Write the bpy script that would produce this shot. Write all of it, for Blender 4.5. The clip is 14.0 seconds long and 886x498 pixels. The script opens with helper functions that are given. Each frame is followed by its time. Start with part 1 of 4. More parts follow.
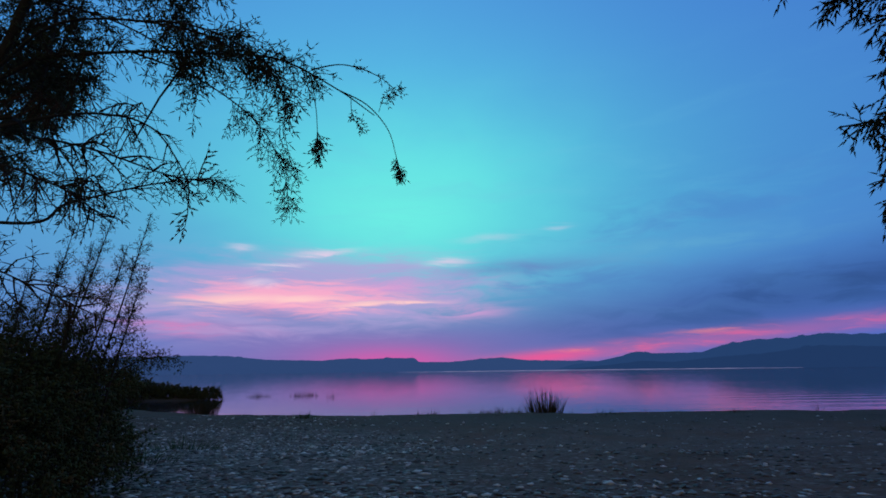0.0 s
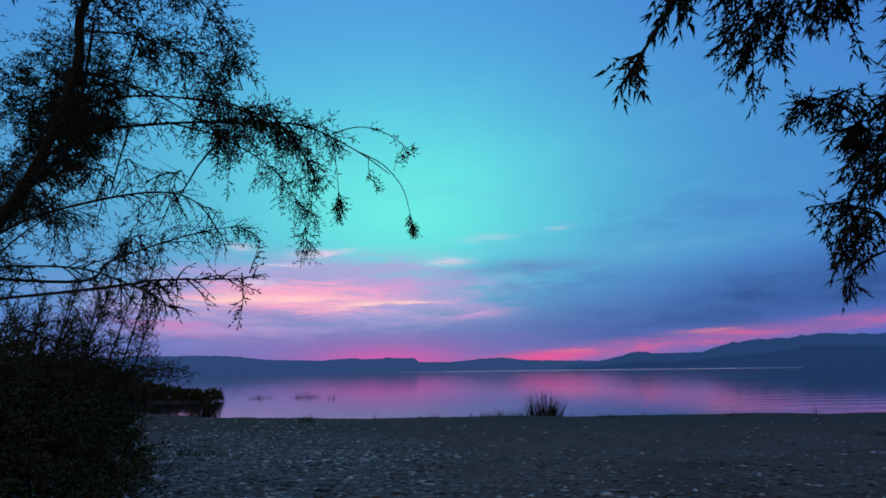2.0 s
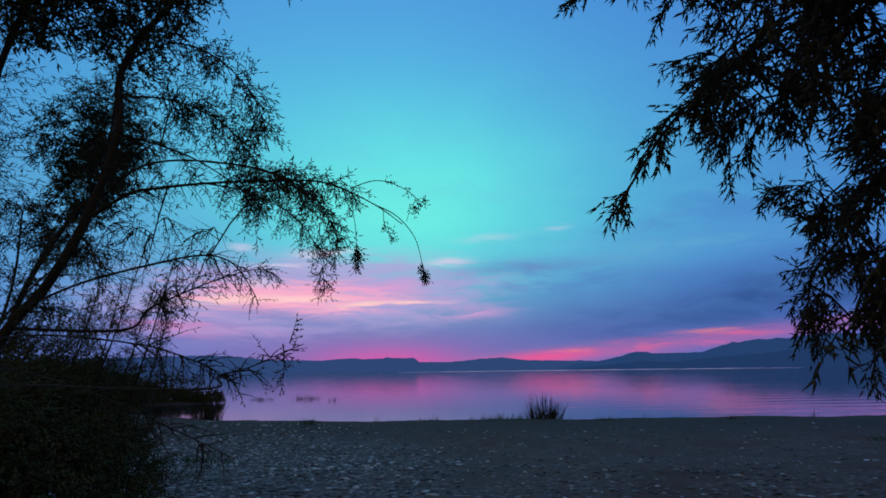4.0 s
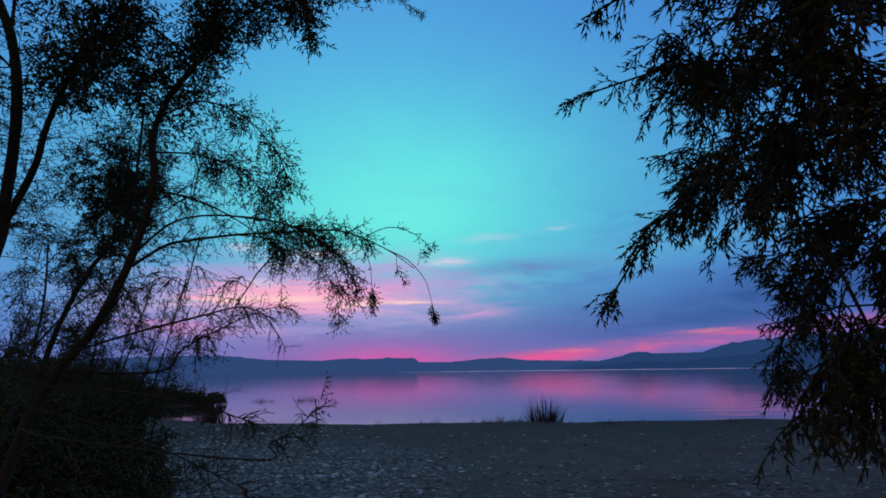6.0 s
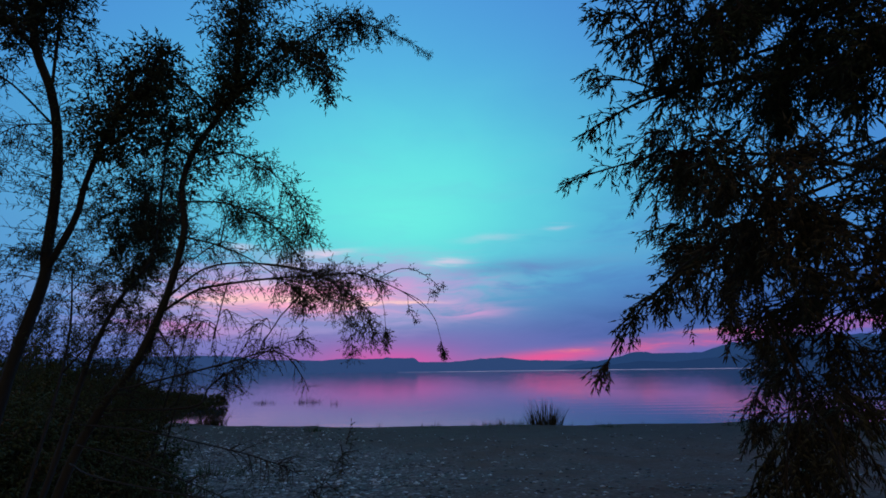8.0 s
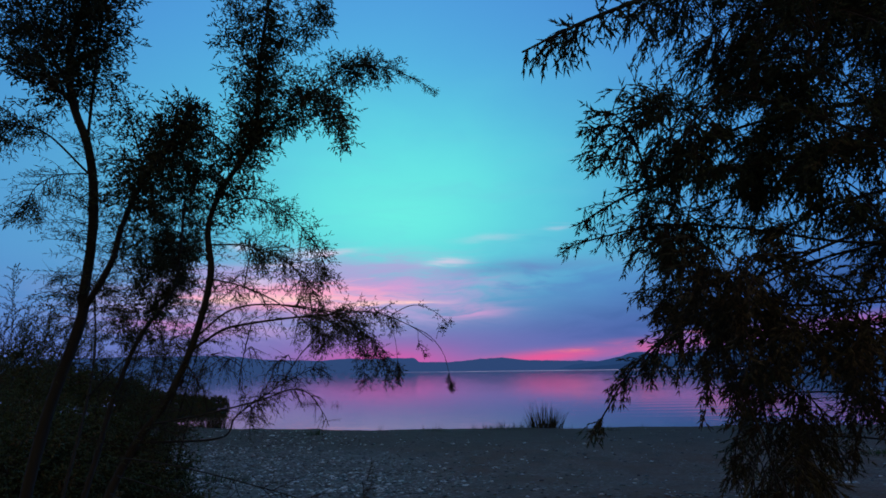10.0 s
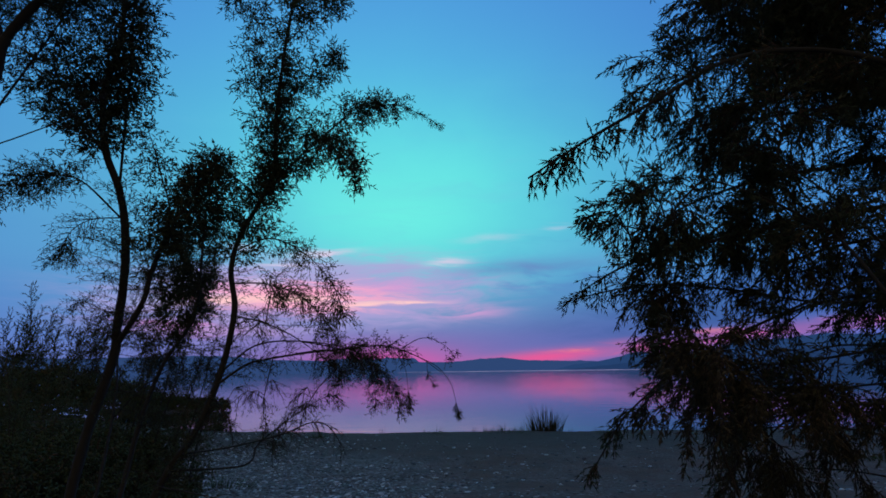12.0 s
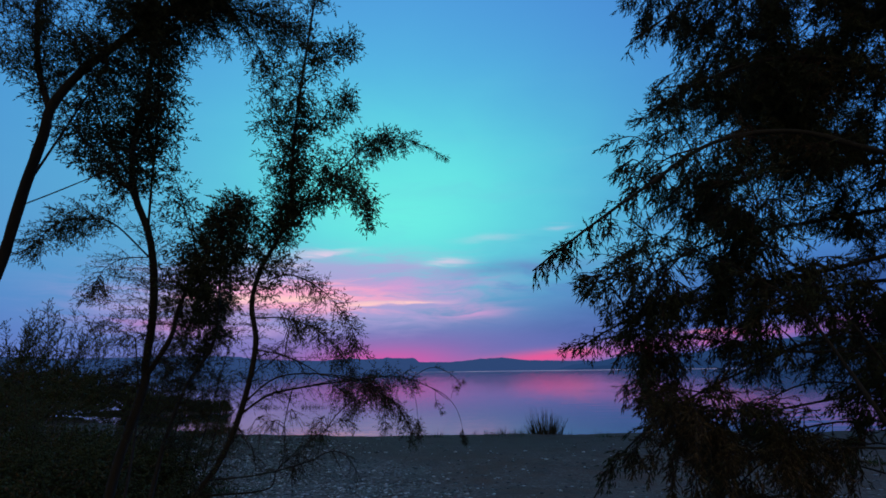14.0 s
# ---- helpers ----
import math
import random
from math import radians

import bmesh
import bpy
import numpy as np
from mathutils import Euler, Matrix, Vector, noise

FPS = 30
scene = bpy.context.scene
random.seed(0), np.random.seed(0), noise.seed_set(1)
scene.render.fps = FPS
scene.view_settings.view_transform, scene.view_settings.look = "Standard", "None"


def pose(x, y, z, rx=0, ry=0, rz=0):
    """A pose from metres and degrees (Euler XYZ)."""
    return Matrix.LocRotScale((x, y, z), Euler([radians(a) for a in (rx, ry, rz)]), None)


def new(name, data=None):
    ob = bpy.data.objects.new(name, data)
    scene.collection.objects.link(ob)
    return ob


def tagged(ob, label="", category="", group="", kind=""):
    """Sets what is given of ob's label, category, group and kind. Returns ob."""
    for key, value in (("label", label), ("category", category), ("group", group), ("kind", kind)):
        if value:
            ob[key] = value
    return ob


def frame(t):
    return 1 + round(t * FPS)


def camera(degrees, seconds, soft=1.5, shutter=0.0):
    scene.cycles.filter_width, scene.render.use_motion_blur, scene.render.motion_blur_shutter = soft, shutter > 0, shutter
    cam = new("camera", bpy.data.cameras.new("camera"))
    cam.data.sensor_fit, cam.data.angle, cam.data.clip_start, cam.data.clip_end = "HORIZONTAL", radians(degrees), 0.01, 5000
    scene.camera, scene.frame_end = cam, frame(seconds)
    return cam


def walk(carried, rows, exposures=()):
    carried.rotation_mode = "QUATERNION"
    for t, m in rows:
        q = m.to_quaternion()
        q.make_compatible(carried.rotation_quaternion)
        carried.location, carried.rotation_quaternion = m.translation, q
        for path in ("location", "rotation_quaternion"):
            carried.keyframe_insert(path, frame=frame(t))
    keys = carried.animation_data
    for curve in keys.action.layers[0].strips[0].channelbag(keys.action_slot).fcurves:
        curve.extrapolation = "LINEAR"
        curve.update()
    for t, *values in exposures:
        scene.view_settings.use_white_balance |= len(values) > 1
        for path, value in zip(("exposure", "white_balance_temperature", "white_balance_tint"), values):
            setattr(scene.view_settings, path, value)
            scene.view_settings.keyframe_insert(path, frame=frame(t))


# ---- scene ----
cam = camera(80.0, 14.0, soft=1.7)
EYE, PITCH, LEAN = 0.6, 13.075, -0.7
TRAVEL = Vector((-0.1635, -0.9753, 0.6630))          # the whole slide: back, up and a little to the left


def slid(t):
    """Share of the slide that is done after t seconds."""
    return 0.0009 + 0.06639 * t + 0.000263 * t ** 2 + 0.0000071 * t ** 3


walk(cam, [(t, Matrix.Translation(Vector((0, 0, EYE)) + slid(t) * TRAVEL) @ pose(0, 0, 0, 90 + PITCH) @ pose(0, 0, 0, 0, 0, LEAN))
           for t in [i * 0.5 for i in range(29)]])

# ---- world ----
world = bpy.data.worlds.new("dusk")
scene.world = world
world.use_nodes = True
wt = world.node_tree
wsky = wt.nodes.new("ShaderNodeTexSky")
wsky.sky_type, wsky.sun_disc = "NISHITA", False
wsky.sun_elevation, wsky.sun_rotation = radians(-1.5), radians(-6)
wt.links.new(wsky.outputs["Color"], wt.nodes["Background"].inputs["Color"])
wt.nodes["Background"].inputs["Strength"].default_value = 0.1


# ---- node helpers ----
def lin(r, g, b):
    """Linear colour from 0-255 display values."""
    return tuple(((c / 255 + 0.055) / 1.055) ** 2.4 if c > 10 else c / 255 / 12.92 for c in (r, g, b)) + (1,)


class Graph:
    """Writes node sums as short calls."""

    def __init__(self, name):
        self.mat = bpy.data.materials.new(name)
        self.mat.use_nodes = True
        self.t = self.mat.node_tree
        self.t.nodes.clear()
        self.out = self.t.nodes.new("ShaderNodeOutputMaterial")

    def put(self, sock, v):
        if isinstance(v, bpy.types.NodeSocket):
            self.t.links.new(v, sock)
        else:
            sock.default_value = v

    def m(self, op, a, b=0.0, c=0.0, clamp=False):
        n = self.t.nodes.new("ShaderNodeMath")
        n.operation, n.use_clamp = op, clamp
        for i, v in enumerate((a, b, c)):
            self.put(n.inputs[i], v)
        return n.outputs[0]

    def mix(self, f, a, b, blend="MIX"):
        n = self.t.nodes.new("ShaderNodeMix")
        n.data_type, n.blend_type, n.clamp_factor = "RGBA", blend, True
        self.put(n.inputs[0], f), self.put(n.inputs[6], a), self.put(n.inputs[7], b)
        return n.outputs[2]

    def ramp(self, f, stops, ease="LINEAR"):
        n = self.t.nodes.new("ShaderNodeValToRGB")
        n.color_ramp.interpolation = ease
        e = n.color_ramp.elements
        while len(e) < len(stops):
            e.new(0.5)
        for el, (p, c) in zip(e, stops):
            el.position, el.color = p, c if isinstance(c, tuple) else (c, c, c, 1)
        self.put(n.inputs[0], f)
        return n.outputs[0]

    def step(self, v, lo, hi):
        n = self.t.nodes.new("ShaderNodeMapRange")
        n.interpolation_type = "SMOOTHSTEP"
        self.put(n.inputs[0], v)
        n.inputs[1].default_value, n.inputs[2].default_value = lo, hi
        return n.outputs[0]

    def noise(self, vec, scale, detail=4, rough=0.55, dist=0.0):
        n = self.t.nodes.new("ShaderNodeTexNoise")
        if vec is not None:
            self.put(n.inputs["Vector"], vec)
        n.inputs["Scale"].default_value, n.inputs["Detail"].default_value = scale, detail
        n.inputs["Roughness"].default_value, n.inputs["Distortion"].default_value = rough, dist
        return n.outputs["Fac"]

    def vec(self, x, y, z=0.0):
        n = self.t.nodes.new("ShaderNodeCombineXYZ")
        for i, v in enumerate((x, y, z)):
            self.put(n.inputs[i], v)
        return n.outputs[0]

    def where(self, kind="Object"):
        return self.t.nodes.new("ShaderNodeTexCoord").outputs[kind]

    def split(self, v):
        n = self.t.nodes.new("ShaderNodeSeparateXYZ")
        self.put(n.inputs[0], v)
        return n.outputs

    def bump(self, h, strength=0.5, distance=0.01, after=None):
        n = self.t.nodes.new("ShaderNodeBump")
        n.inputs["Strength"].default_value, n.inputs["Distance"].default_value = strength, distance
        self.put(n.inputs["Height"], h)
        if after is not None:
            self.put(n.inputs["Normal"], after)
        return n.outputs[0]

    def rand(self, island=True):
        n = self.t.nodes.new("ShaderNodeNewGeometry" if island else "ShaderNodeObjectInfo")
        return n.outputs["Random Per Island" if island else "Random"]

    def surface(self, color, rough=0.8, normal=None, metal=0.0, spec=0.5, trans=0.0):
        n = self.t.nodes.new("ShaderNodeBsdfPrincipled")
        self.put(n.inputs["Base Color"], color), self.put(n.inputs["Roughness"], rough)
        self.put(n.inputs["Metallic"], metal), self.put(n.inputs["Specular IOR Level"], spec)
        if normal is not None:
            self.put(n.inputs["Normal"], normal)
        self.t.links.new(n.outputs[0], self.out.inputs[0])
        self.bsdf = n
        return self.mat


# ---- sky and distance materials ----
def sky_material():
    g = Graph("dusk_sky")
    x, y, z = g.split(g.where())
    az = g.m("MULTIPLY", g.m("ARCTAN2", x, y), 57.2958)
    el = g.m("MULTIPLY", g.m("ARCTAN2", z, g.m("SQRT", g.m("ADD", g.m("MULTIPLY", x, x), g.m("MULTIPLY", y, y)))), 57.2958)

    def blob(a0, e0, wa, we, slope=0.0, high=el):
        da = g.m("DIVIDE", g.m("SUBTRACT", az, a0), wa)
        e = g.m("SUBTRACT", g.m("SUBTRACT", high, e0), g.m("MULTIPLY", g.m("SUBTRACT", az, a0), slope)) if slope else g.m("SUBTRACT", high, e0)
        de = g.m("DIVIDE", e, we)
        return g.m("EXPONENT", g.m("MULTIPLY", g.m("ADD", g.m("MULTIPLY", da, da), g.m("MULTIPLY", de, de)), -1.0))

    up = g.m("DIVIDE", el, 90.0, clamp=True)
    col = g.ramp(up, [(0.0, lin(120, 110, 178)), (0.04, lin(106, 120, 186)), (0.085, lin(94, 146, 198)), (0.125, lin(94, 178, 216)), (0.18, lin(92, 192, 222)),
                      (0.26, lin(90, 190, 226)), (0.36, lin(84, 172, 226)), (0.46, lin(78, 153, 220)), (0.62, lin(84, 112, 146)), (1.0, lin(88, 100, 104))])
    side = g.m("SUBTRACT", 1.0, blob(-8, 10, 36, 200))
    col = g.mix(g.m("MULTIPLY", side, 0.85), col, lin(62, 106, 200))
    # the night side, behind the camera
    back = g.step(g.m("ABSOLUTE", az), 55, 130)
    col = g.mix(back, col, g.ramp(up, [(0.0, lin(108, 102, 92)), (0.12, lin(126, 116, 98)), (0.3, lin(104, 106, 98)), (1.0, lin(88, 100, 104))]))
    col = g.mix(g.m("MULTIPLY", blob(-35, 11, 15, 9), 0.6), col, lin(94, 158, 210))
    # cyan glow over the set sun
    patchy = g.noise(g.vec(g.m("MULTIPLY", az, 0.11), g.m("MULTIPLY", el, 0.2), 2.0), 1.0, 4, 0.55, 0.3)
    col = g.mix(g.m("MULTIPLY", blob(-4, 19, 19, 10), g.m("ADD", 0.34, g.m("MULTIPLY", patchy, 0.6))), col, lin(104, 236, 230))
    col = g.mix(g.m("MULTIPLY", blob(-5, 16.5, 11, 6), 0.6), col, lin(114, 246, 228))
    # wide purple haze low on the sun's side
    col = g.mix(g.m("MULTIPLY", blob(-9, 2.5, 20, 3.2), 0.45), col, lin(150, 102, 182))
    # streaked clouds
    warp = g.noise(g.vec(g.m("MULTIPLY", az, 0.10), g.m("MULTIPLY", el, 0.22)), 1.0, 3)
    ew = g.m("ADD", el, g.m("MULTIPLY", g.m("SUBTRACT", warp, 0.5), 2.4))
    s1 = g.noise(g.vec(g.m("MULTIPLY", az, 0.12), g.m("MULTIPLY", ew, 0.5)), 1.0, 6, 0.6, 0.4)
    s2 = g.noise(g.vec(g.m("MULTIPLY", az, 0.16), g.m("MULTIPLY", ew, 1.3), 4.0), 1.0, 5, 0.6)
    streak = g.step(s1, 0.42, 0.62)
    fine = g.step(s2, 0.45, 0.68)
    # blue-grey bank rising to the right
    bank = g.m("MULTIPLY", blob(36, 6.8, 24, 3.0, 0.12), g.m("ADD", 0.7, g.m("MULTIPLY", streak, 0.28)))
    col = g.mix(bank, col, lin(50, 84, 144))
    bank2 = g.m("MULTIPLY", blob(12, 9.8, 14, 1.6, 0.05), g.m("MULTIPLY", streak, 0.55))
    col = g.mix(bank2, col, lin(78, 110, 188))
    bank3 = g.m("MULTIPLY", blob(26, 15, 14, 2.6, 0.1), g.m("MULTIPLY", streak, 0.35))
    col = g.mix(bank3, col, lin(74, 118, 196))
    col = g.mix(g.m("MULTIPLY", blob(19, 11.6, 15, 1.5, 0.05), g.m("ADD", 0.15, g.m("MULTIPLY", streak, 0.35))), col, lin(104, 184, 216))
    # thin veils high over the glow
    veil = g.step(g.noise(g.vec(g.m("MULTIPLY", az, 0.07), g.m("MULTIPLY", ew, 0.34), 6.0), 1.0, 7, 0.6, 0.5), 0.46, 0.74)
    col = g.mix(g.m("MULTIPLY", veil, g.m("MULTIPLY", blob(6, 18, 34, 9), 0.26)), col, lin(112, 196, 226))
    # lilac body of the lit cloud, its pink streaks and its bright edges
    wisp = g.noise(g.vec(g.m("MULTIPLY", az, 0.13), g.m("MULTIPLY", ew, 0.85), 3.0), 1.0, 8, 0.62, 0.6)
    thread = g.noise(g.vec(g.m("MULTIPLY", az, 0.20), g.m("MULTIPLY", ew, 1.9), 7.0), 1.0, 7, 0.62, 0.5)
    field = blob(-14.5, 8.0, 18, 4.0, 0.05)
    body = g.step(g.m("ADD", g.m("MULTIPLY", wisp, 0.7), g.m("MULTIPLY", field, 0.5)), 0.33, 0.74)
    col = g.mix(g.m("MULTIPLY", body, g.m("MULTIPLY", g.step(field, 0.03, 0.4), 0.85)), col, lin(178, 162, 216))
    glow = blob(-15.5, 7.7, 14, 2.5, 0.02)
    pink = g.step(g.m("ADD", g.m("MULTIPLY", thread, 0.75), g.m("MULTIPLY", glow, 0.5)), 0.56, 0.86)
    col = g.mix(g.m("MULTIPLY", pink, g.m("MULTIPLY", g.step(glow, 0.05, 0.5), 0.95)), col, lin(250, 172, 204))
    wavy = g.m("ADD", el, g.m("MULTIPLY", g.m("SUBTRACT", thread, 0.5), 1.5))
    ridge1 = g.m("MAXIMUM", blob(-21.5, 7.35, 5.5, 0.50, 0.06, high=wavy), blob(-15.5, 7.55, 4.5, 0.42, 0.0, high=wavy))
    ridge2 = g.m("MAXIMUM", blob(-8.3, 7.15, 3.6, 0.26, 0.09, high=wavy), blob(-4.0, 7.4, 3.6, 0.22, 0.0, high=wavy))
    ridge4 = g.m("MAXIMUM", blob(-13.0, 12.5, 3.0, 0.34, 0.10, high=wavy), g.m("MAXIMUM", blob(-17.6, 11.0, 2.4, 0.26, 0.06, high=wavy), blob(-19.3, 9.1, 1.6, 0.36, high=wavy)))
    ridge = g.m("MAXIMUM", ridge1, ridge2)
    col = g.mix(g.m("MULTIPLY", ridge4, g.m("ADD", 0.15, g.m("MULTIPLY", thread, 1.2)), clamp=True), col, lin(224, 206, 232))
    col = g.mix(g.m("MULTIPLY", ridge, g.m("ADD", 0.30, g.m("MULTIPLY", thread, 1.25)), clamp=True), col, lin(255, 206, 206))
    lilac = g.m("MULTIPLY", g.m("MAXIMUM", blob(-5.5, 9.0, 5.0, 0.9, -0.03), blob(2.5, 6.3, 4.0, 0.8)), g.m("ADD", 0.15, g.m("MULTIPLY", g.step(wisp, 0.36, 0.62), 0.7)))
    col = g.mix(lilac, col, lin(214, 158, 212))
    ridge3 = g.m("MAXIMUM", g.m("MULTIPLY", blob(0.6, 11.65, 2.1, 0.42, 0.02, high=wavy), 1.0), g.m("MULTIPLY", g.m("MAXIMUM", blob(5.2, 14.2, 3.0, 0.36, 0.05, high=wavy), blob(12.6, 14.9, 1.4, 0.26, 0.03, high=wavy)), 0.34))
    ridge3 = g.m("MAXIMUM", ridge3, g.m("MULTIPLY", blob(-21.4, 12.7, 1.3, 0.36, -0.05, high=wavy), 0.6))
    col = g.mix(g.m("MULTIPLY", ridge3, g.m("ADD", 0.25, g.m("MULTIPLY", thread, 1.1)), clamp=True), col, lin(222, 206, 232))
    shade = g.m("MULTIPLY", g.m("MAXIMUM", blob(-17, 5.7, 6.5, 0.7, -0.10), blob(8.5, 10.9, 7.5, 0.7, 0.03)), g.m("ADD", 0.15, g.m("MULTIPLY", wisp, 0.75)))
    col = g.mix(shade, col, lin(100, 124, 188))
    # magenta glow at the horizon and the red edge under the bank
    col = g.mix(g.m("MULTIPLY", blob(-6, 0.8, 7.5, 1.7), 0.75), col, lin(232, 84, 168))
    edge = g.m("MULTIPLY", blob(26, 2.7, 19, 0.75, 0.085), g.m("ADD", 0.32, g.m("MULTIPLY", fine, 0.5)))
    col = g.mix(edge, col, lin(236, 100, 150))
    edge2 = g.m("MULTIPLY", blob(10.5, 1.35, 5, 0.6, 0.06), 0.75)
    col = g.mix(edge2, col, lin(250, 84, 146))
    spark = g.m("MULTIPLY", g.m("MAXIMUM", blob(26.5, 3.6, 3.0, 0.25, 0.04), blob(15, 2.1, 3.0, 0.2, 0.05)), g.m("MULTIPLY", fine, 0.5))
    col = g.mix(spark, col, lin(255, 140, 130))
    pink2 = g.m("MULTIPLY", blob(-26, 4.5, 6, 0.9, -0.04), g.m("ADD", 0.25, g.m("MULTIPLY", fine, 0.5)))
    col = g.mix(pink2, col, lin(232, 120, 180))
    e = g.t.nodes.new("ShaderNodeEmission")
    g.put(e.inputs[0], col)
    g.t.links.new(e.outputs[0], g.out.inputs[0])
    g.mat.cycles.emission_sampling = "NONE"
    return g.mat


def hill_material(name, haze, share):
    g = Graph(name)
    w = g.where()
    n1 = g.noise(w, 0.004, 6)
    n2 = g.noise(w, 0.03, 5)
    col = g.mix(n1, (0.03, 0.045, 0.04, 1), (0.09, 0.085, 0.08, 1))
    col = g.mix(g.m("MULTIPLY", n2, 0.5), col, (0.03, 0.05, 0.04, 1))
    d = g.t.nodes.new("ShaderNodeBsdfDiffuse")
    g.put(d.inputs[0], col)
    # air haze painted in: a blue glow mixed over the hill's own colour
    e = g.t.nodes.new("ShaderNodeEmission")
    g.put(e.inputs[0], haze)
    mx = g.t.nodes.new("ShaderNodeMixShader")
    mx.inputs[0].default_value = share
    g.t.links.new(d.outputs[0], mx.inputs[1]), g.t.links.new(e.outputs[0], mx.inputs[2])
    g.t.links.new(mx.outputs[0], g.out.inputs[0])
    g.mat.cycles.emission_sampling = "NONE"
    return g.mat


def water_material():
    g = Graph("lake_water")
    x, y, z = g.split(g.where())
    rip = g.noise(g.vec(g.m("MULTIPLY", x, 0.5), g.m("MULTIPLY", y, 2.2)), 1.0, 3)
    fineness = g.noise(g.vec(g.m("MULTIPLY", x, 3.0), g.m("MULTIPLY", y, 6.0)), 1.0, 2)
    wide = g.noise(g.vec(g.m("MULTIPLY", x, 0.02), g.m("MULTIPLY", y, 0.06)), 1.0, 3)
    swell = g.m("SINE", g.m("ADD", g.m("MULTIPLY", y, 3.4), g.m("MULTIPLY", wide, 14.0)))
    side = g.step(x, 4.0, 16.0)
    nrm = g.bump(rip, 0.17, 0.035)
    nrm = g.bump(fineness, 0.12, 0.006, nrm)
    nrm = g.bump(g.m("MULTIPLY", g.m("MULTIPLY", swell, g.step(wide, 0.4, 0.6)), g.m("ADD", 0.2, side)), 0.25, 0.009, nrm)
    return g.surface((0.014, 0.03, 0.044, 1), 0.038, nrm)


def beach_material():
    g = Graph("shingle_beach")
    w = g.where()
    x, y, z = g.split(w)
    big = g.noise(w, 0.35, 4)
    mid = g.noise(w, 3.0, 6, 0.6)
    v = g.t.nodes.new("ShaderNodeTexVoronoi")
    v.inputs["Scale"].default_value = 30.0
    g.put(v.inputs["Vector"], w)
    stone = g.split(v.outputs["Color"])[0]
    shore = g.step(g.m("ADD", y, g.m("MULTIPLY", big, 4.0)), 10.0, 15.0)
    grey = g.ramp(stone, [(0.0, (0.06, 0.046, 0.038, 1)), (0.55, (0.15, 0.12, 0.10, 1)), (0.9, (0.24, 0.205, 0.18, 1)), (1.0, (0.5, 0.46, 0.43, 1))])
    soil = g.mix(mid, (0.06, 0.032, 0.02, 1), (0.20, 0.10, 0.062, 1))
    right = g.step(g.m("ADD", g.m("ADD", x, g.m("MULTIPLY", y, 0.22)), g.m("MULTIPLY", g.m("SUBTRACT", big, 0.5), 6.0)), -0.4, 2.4)
    patch = g.step(g.noise(w, 0.9, 5, 0.6), 0.42, 0.62)
    col = g.mix(g.m("MULTIPLY", right, g.m("ADD", 0.55, g.m("MULTIPLY", patch, 0.4))), grey, soil)
    col = g.mix(g.m("MULTIPLY", g.step(g.noise(w, 1.7, 4), 0.5, 0.7), 0.45), col, (0.035, 0.034, 0.024, 1))
    col = g.mix(shore, col, g.mix(mid, (0.045, 0.033, 0.024, 1), (0.12, 0.088, 0.065, 1)))
    h = g.m("ADD", g.m("MULTIPLY", v.outputs["Distance"], -1.0), g.m("MULTIPLY", mid, 0.6))
    return g.surface(col, 0.88, g.bump(h, 0.8, 0.02), spec=0.2)


SKY = sky_material()
# the painted haze glow is paler the farther the ridge stands
HILL_FAR = hill_material("far_hill_painted_haze", lin(50, 76, 126), 0.8)
HILL_NEAR = hill_material("ridge_painted_haze", lin(40, 70, 118), 0.8)
HILL_FOOT = hill_material("foothill_painted_haze", lin(35, 62, 107), 0.8)
WATER = water_material()
BEACH = beach_material()


# ---- setting ----
def mesh_object(name, verts, faces, mat, parent=None, smooth=False):
    me = bpy.data.meshes.new(name)
    me.from_pydata(verts, [], faces)
    me.materials.append(mat)
    if smooth:
        me.polygons.foreach_set("use_smooth", [True] * len(me.polygons))
    me.update()
    ob = new(name, me)
    if parent is not None:
        ob.parent = parent
    return ob


WATER_Z = -0.58


def shore_y(x):
    """How far ahead the water begins."""
    return 15.55 + 0.035 * min(34.0, max(0.0, -1.0 - x)) ** 2 + 0.12 * math.sin(x * 1.1) + 0.07 * math.sin(x * 2.9 + 1)


def ground_z(x, y):
    """Height of the beach and of the lake's bed."""
    s = shore_y(x)
    k = [(-400.0, 6.0), (-30.0, 0.6), (-4.0, 0.02), (1.5, 0.0), (4.6, -0.07), (7.1, -0.31), (10.5, -0.43), (s - 1.2, -0.50), (s, WATER_Z), (s + 3, -0.8), (s + 40, -3.0), (5000.0, -12.0)]
    z = float(np.interp(y, [a for a, _ in k], [b for _, b in k]))
    if -30 < y < s + 5:
        z += 0.035 * noise.noise(Vector((x * 0.5, y * 0.5, 0))) + 0.014 * noise.noise(Vector((x * 2.1, y * 2.1, 5)))
    return z


def build_ground():
    near = list(np.arange(-14, 14.01, 0.2))
    xs = [-4000, -1500, -600, -250, -120, -70, -45, -32, -25, -20, -17, -15] + near + [15, 17, 20, 25, 32, 45, 70, 120, 250, 600, 1500, 4000]
    ys = [-4000, -1200, -400, -150, -60, -30, -18, -12, -8] + list(np.arange(-6, 17.01, 0.2)) + [17.5, 18, 19, 20, 21, 22, 24, 27, 32, 45, 70, 150, 400, 1200, 3000, 4200]
    v = [(float(x), float(y), ground_z(float(x), float(y))) for y in ys for x in xs]
    n = len(xs)
    f = [(j * n + i, j * n + i + 1, (j + 1) * n + i + 1, (j + 1) * n + i) for j in range(len(ys) - 1) for i in range(n - 1)]
    return tagged(mesh_object("ground", v, f, BEACH, smooth=True), "dark shingle beach sloping down to the lake", "ground", kind="structure")


build_ground()


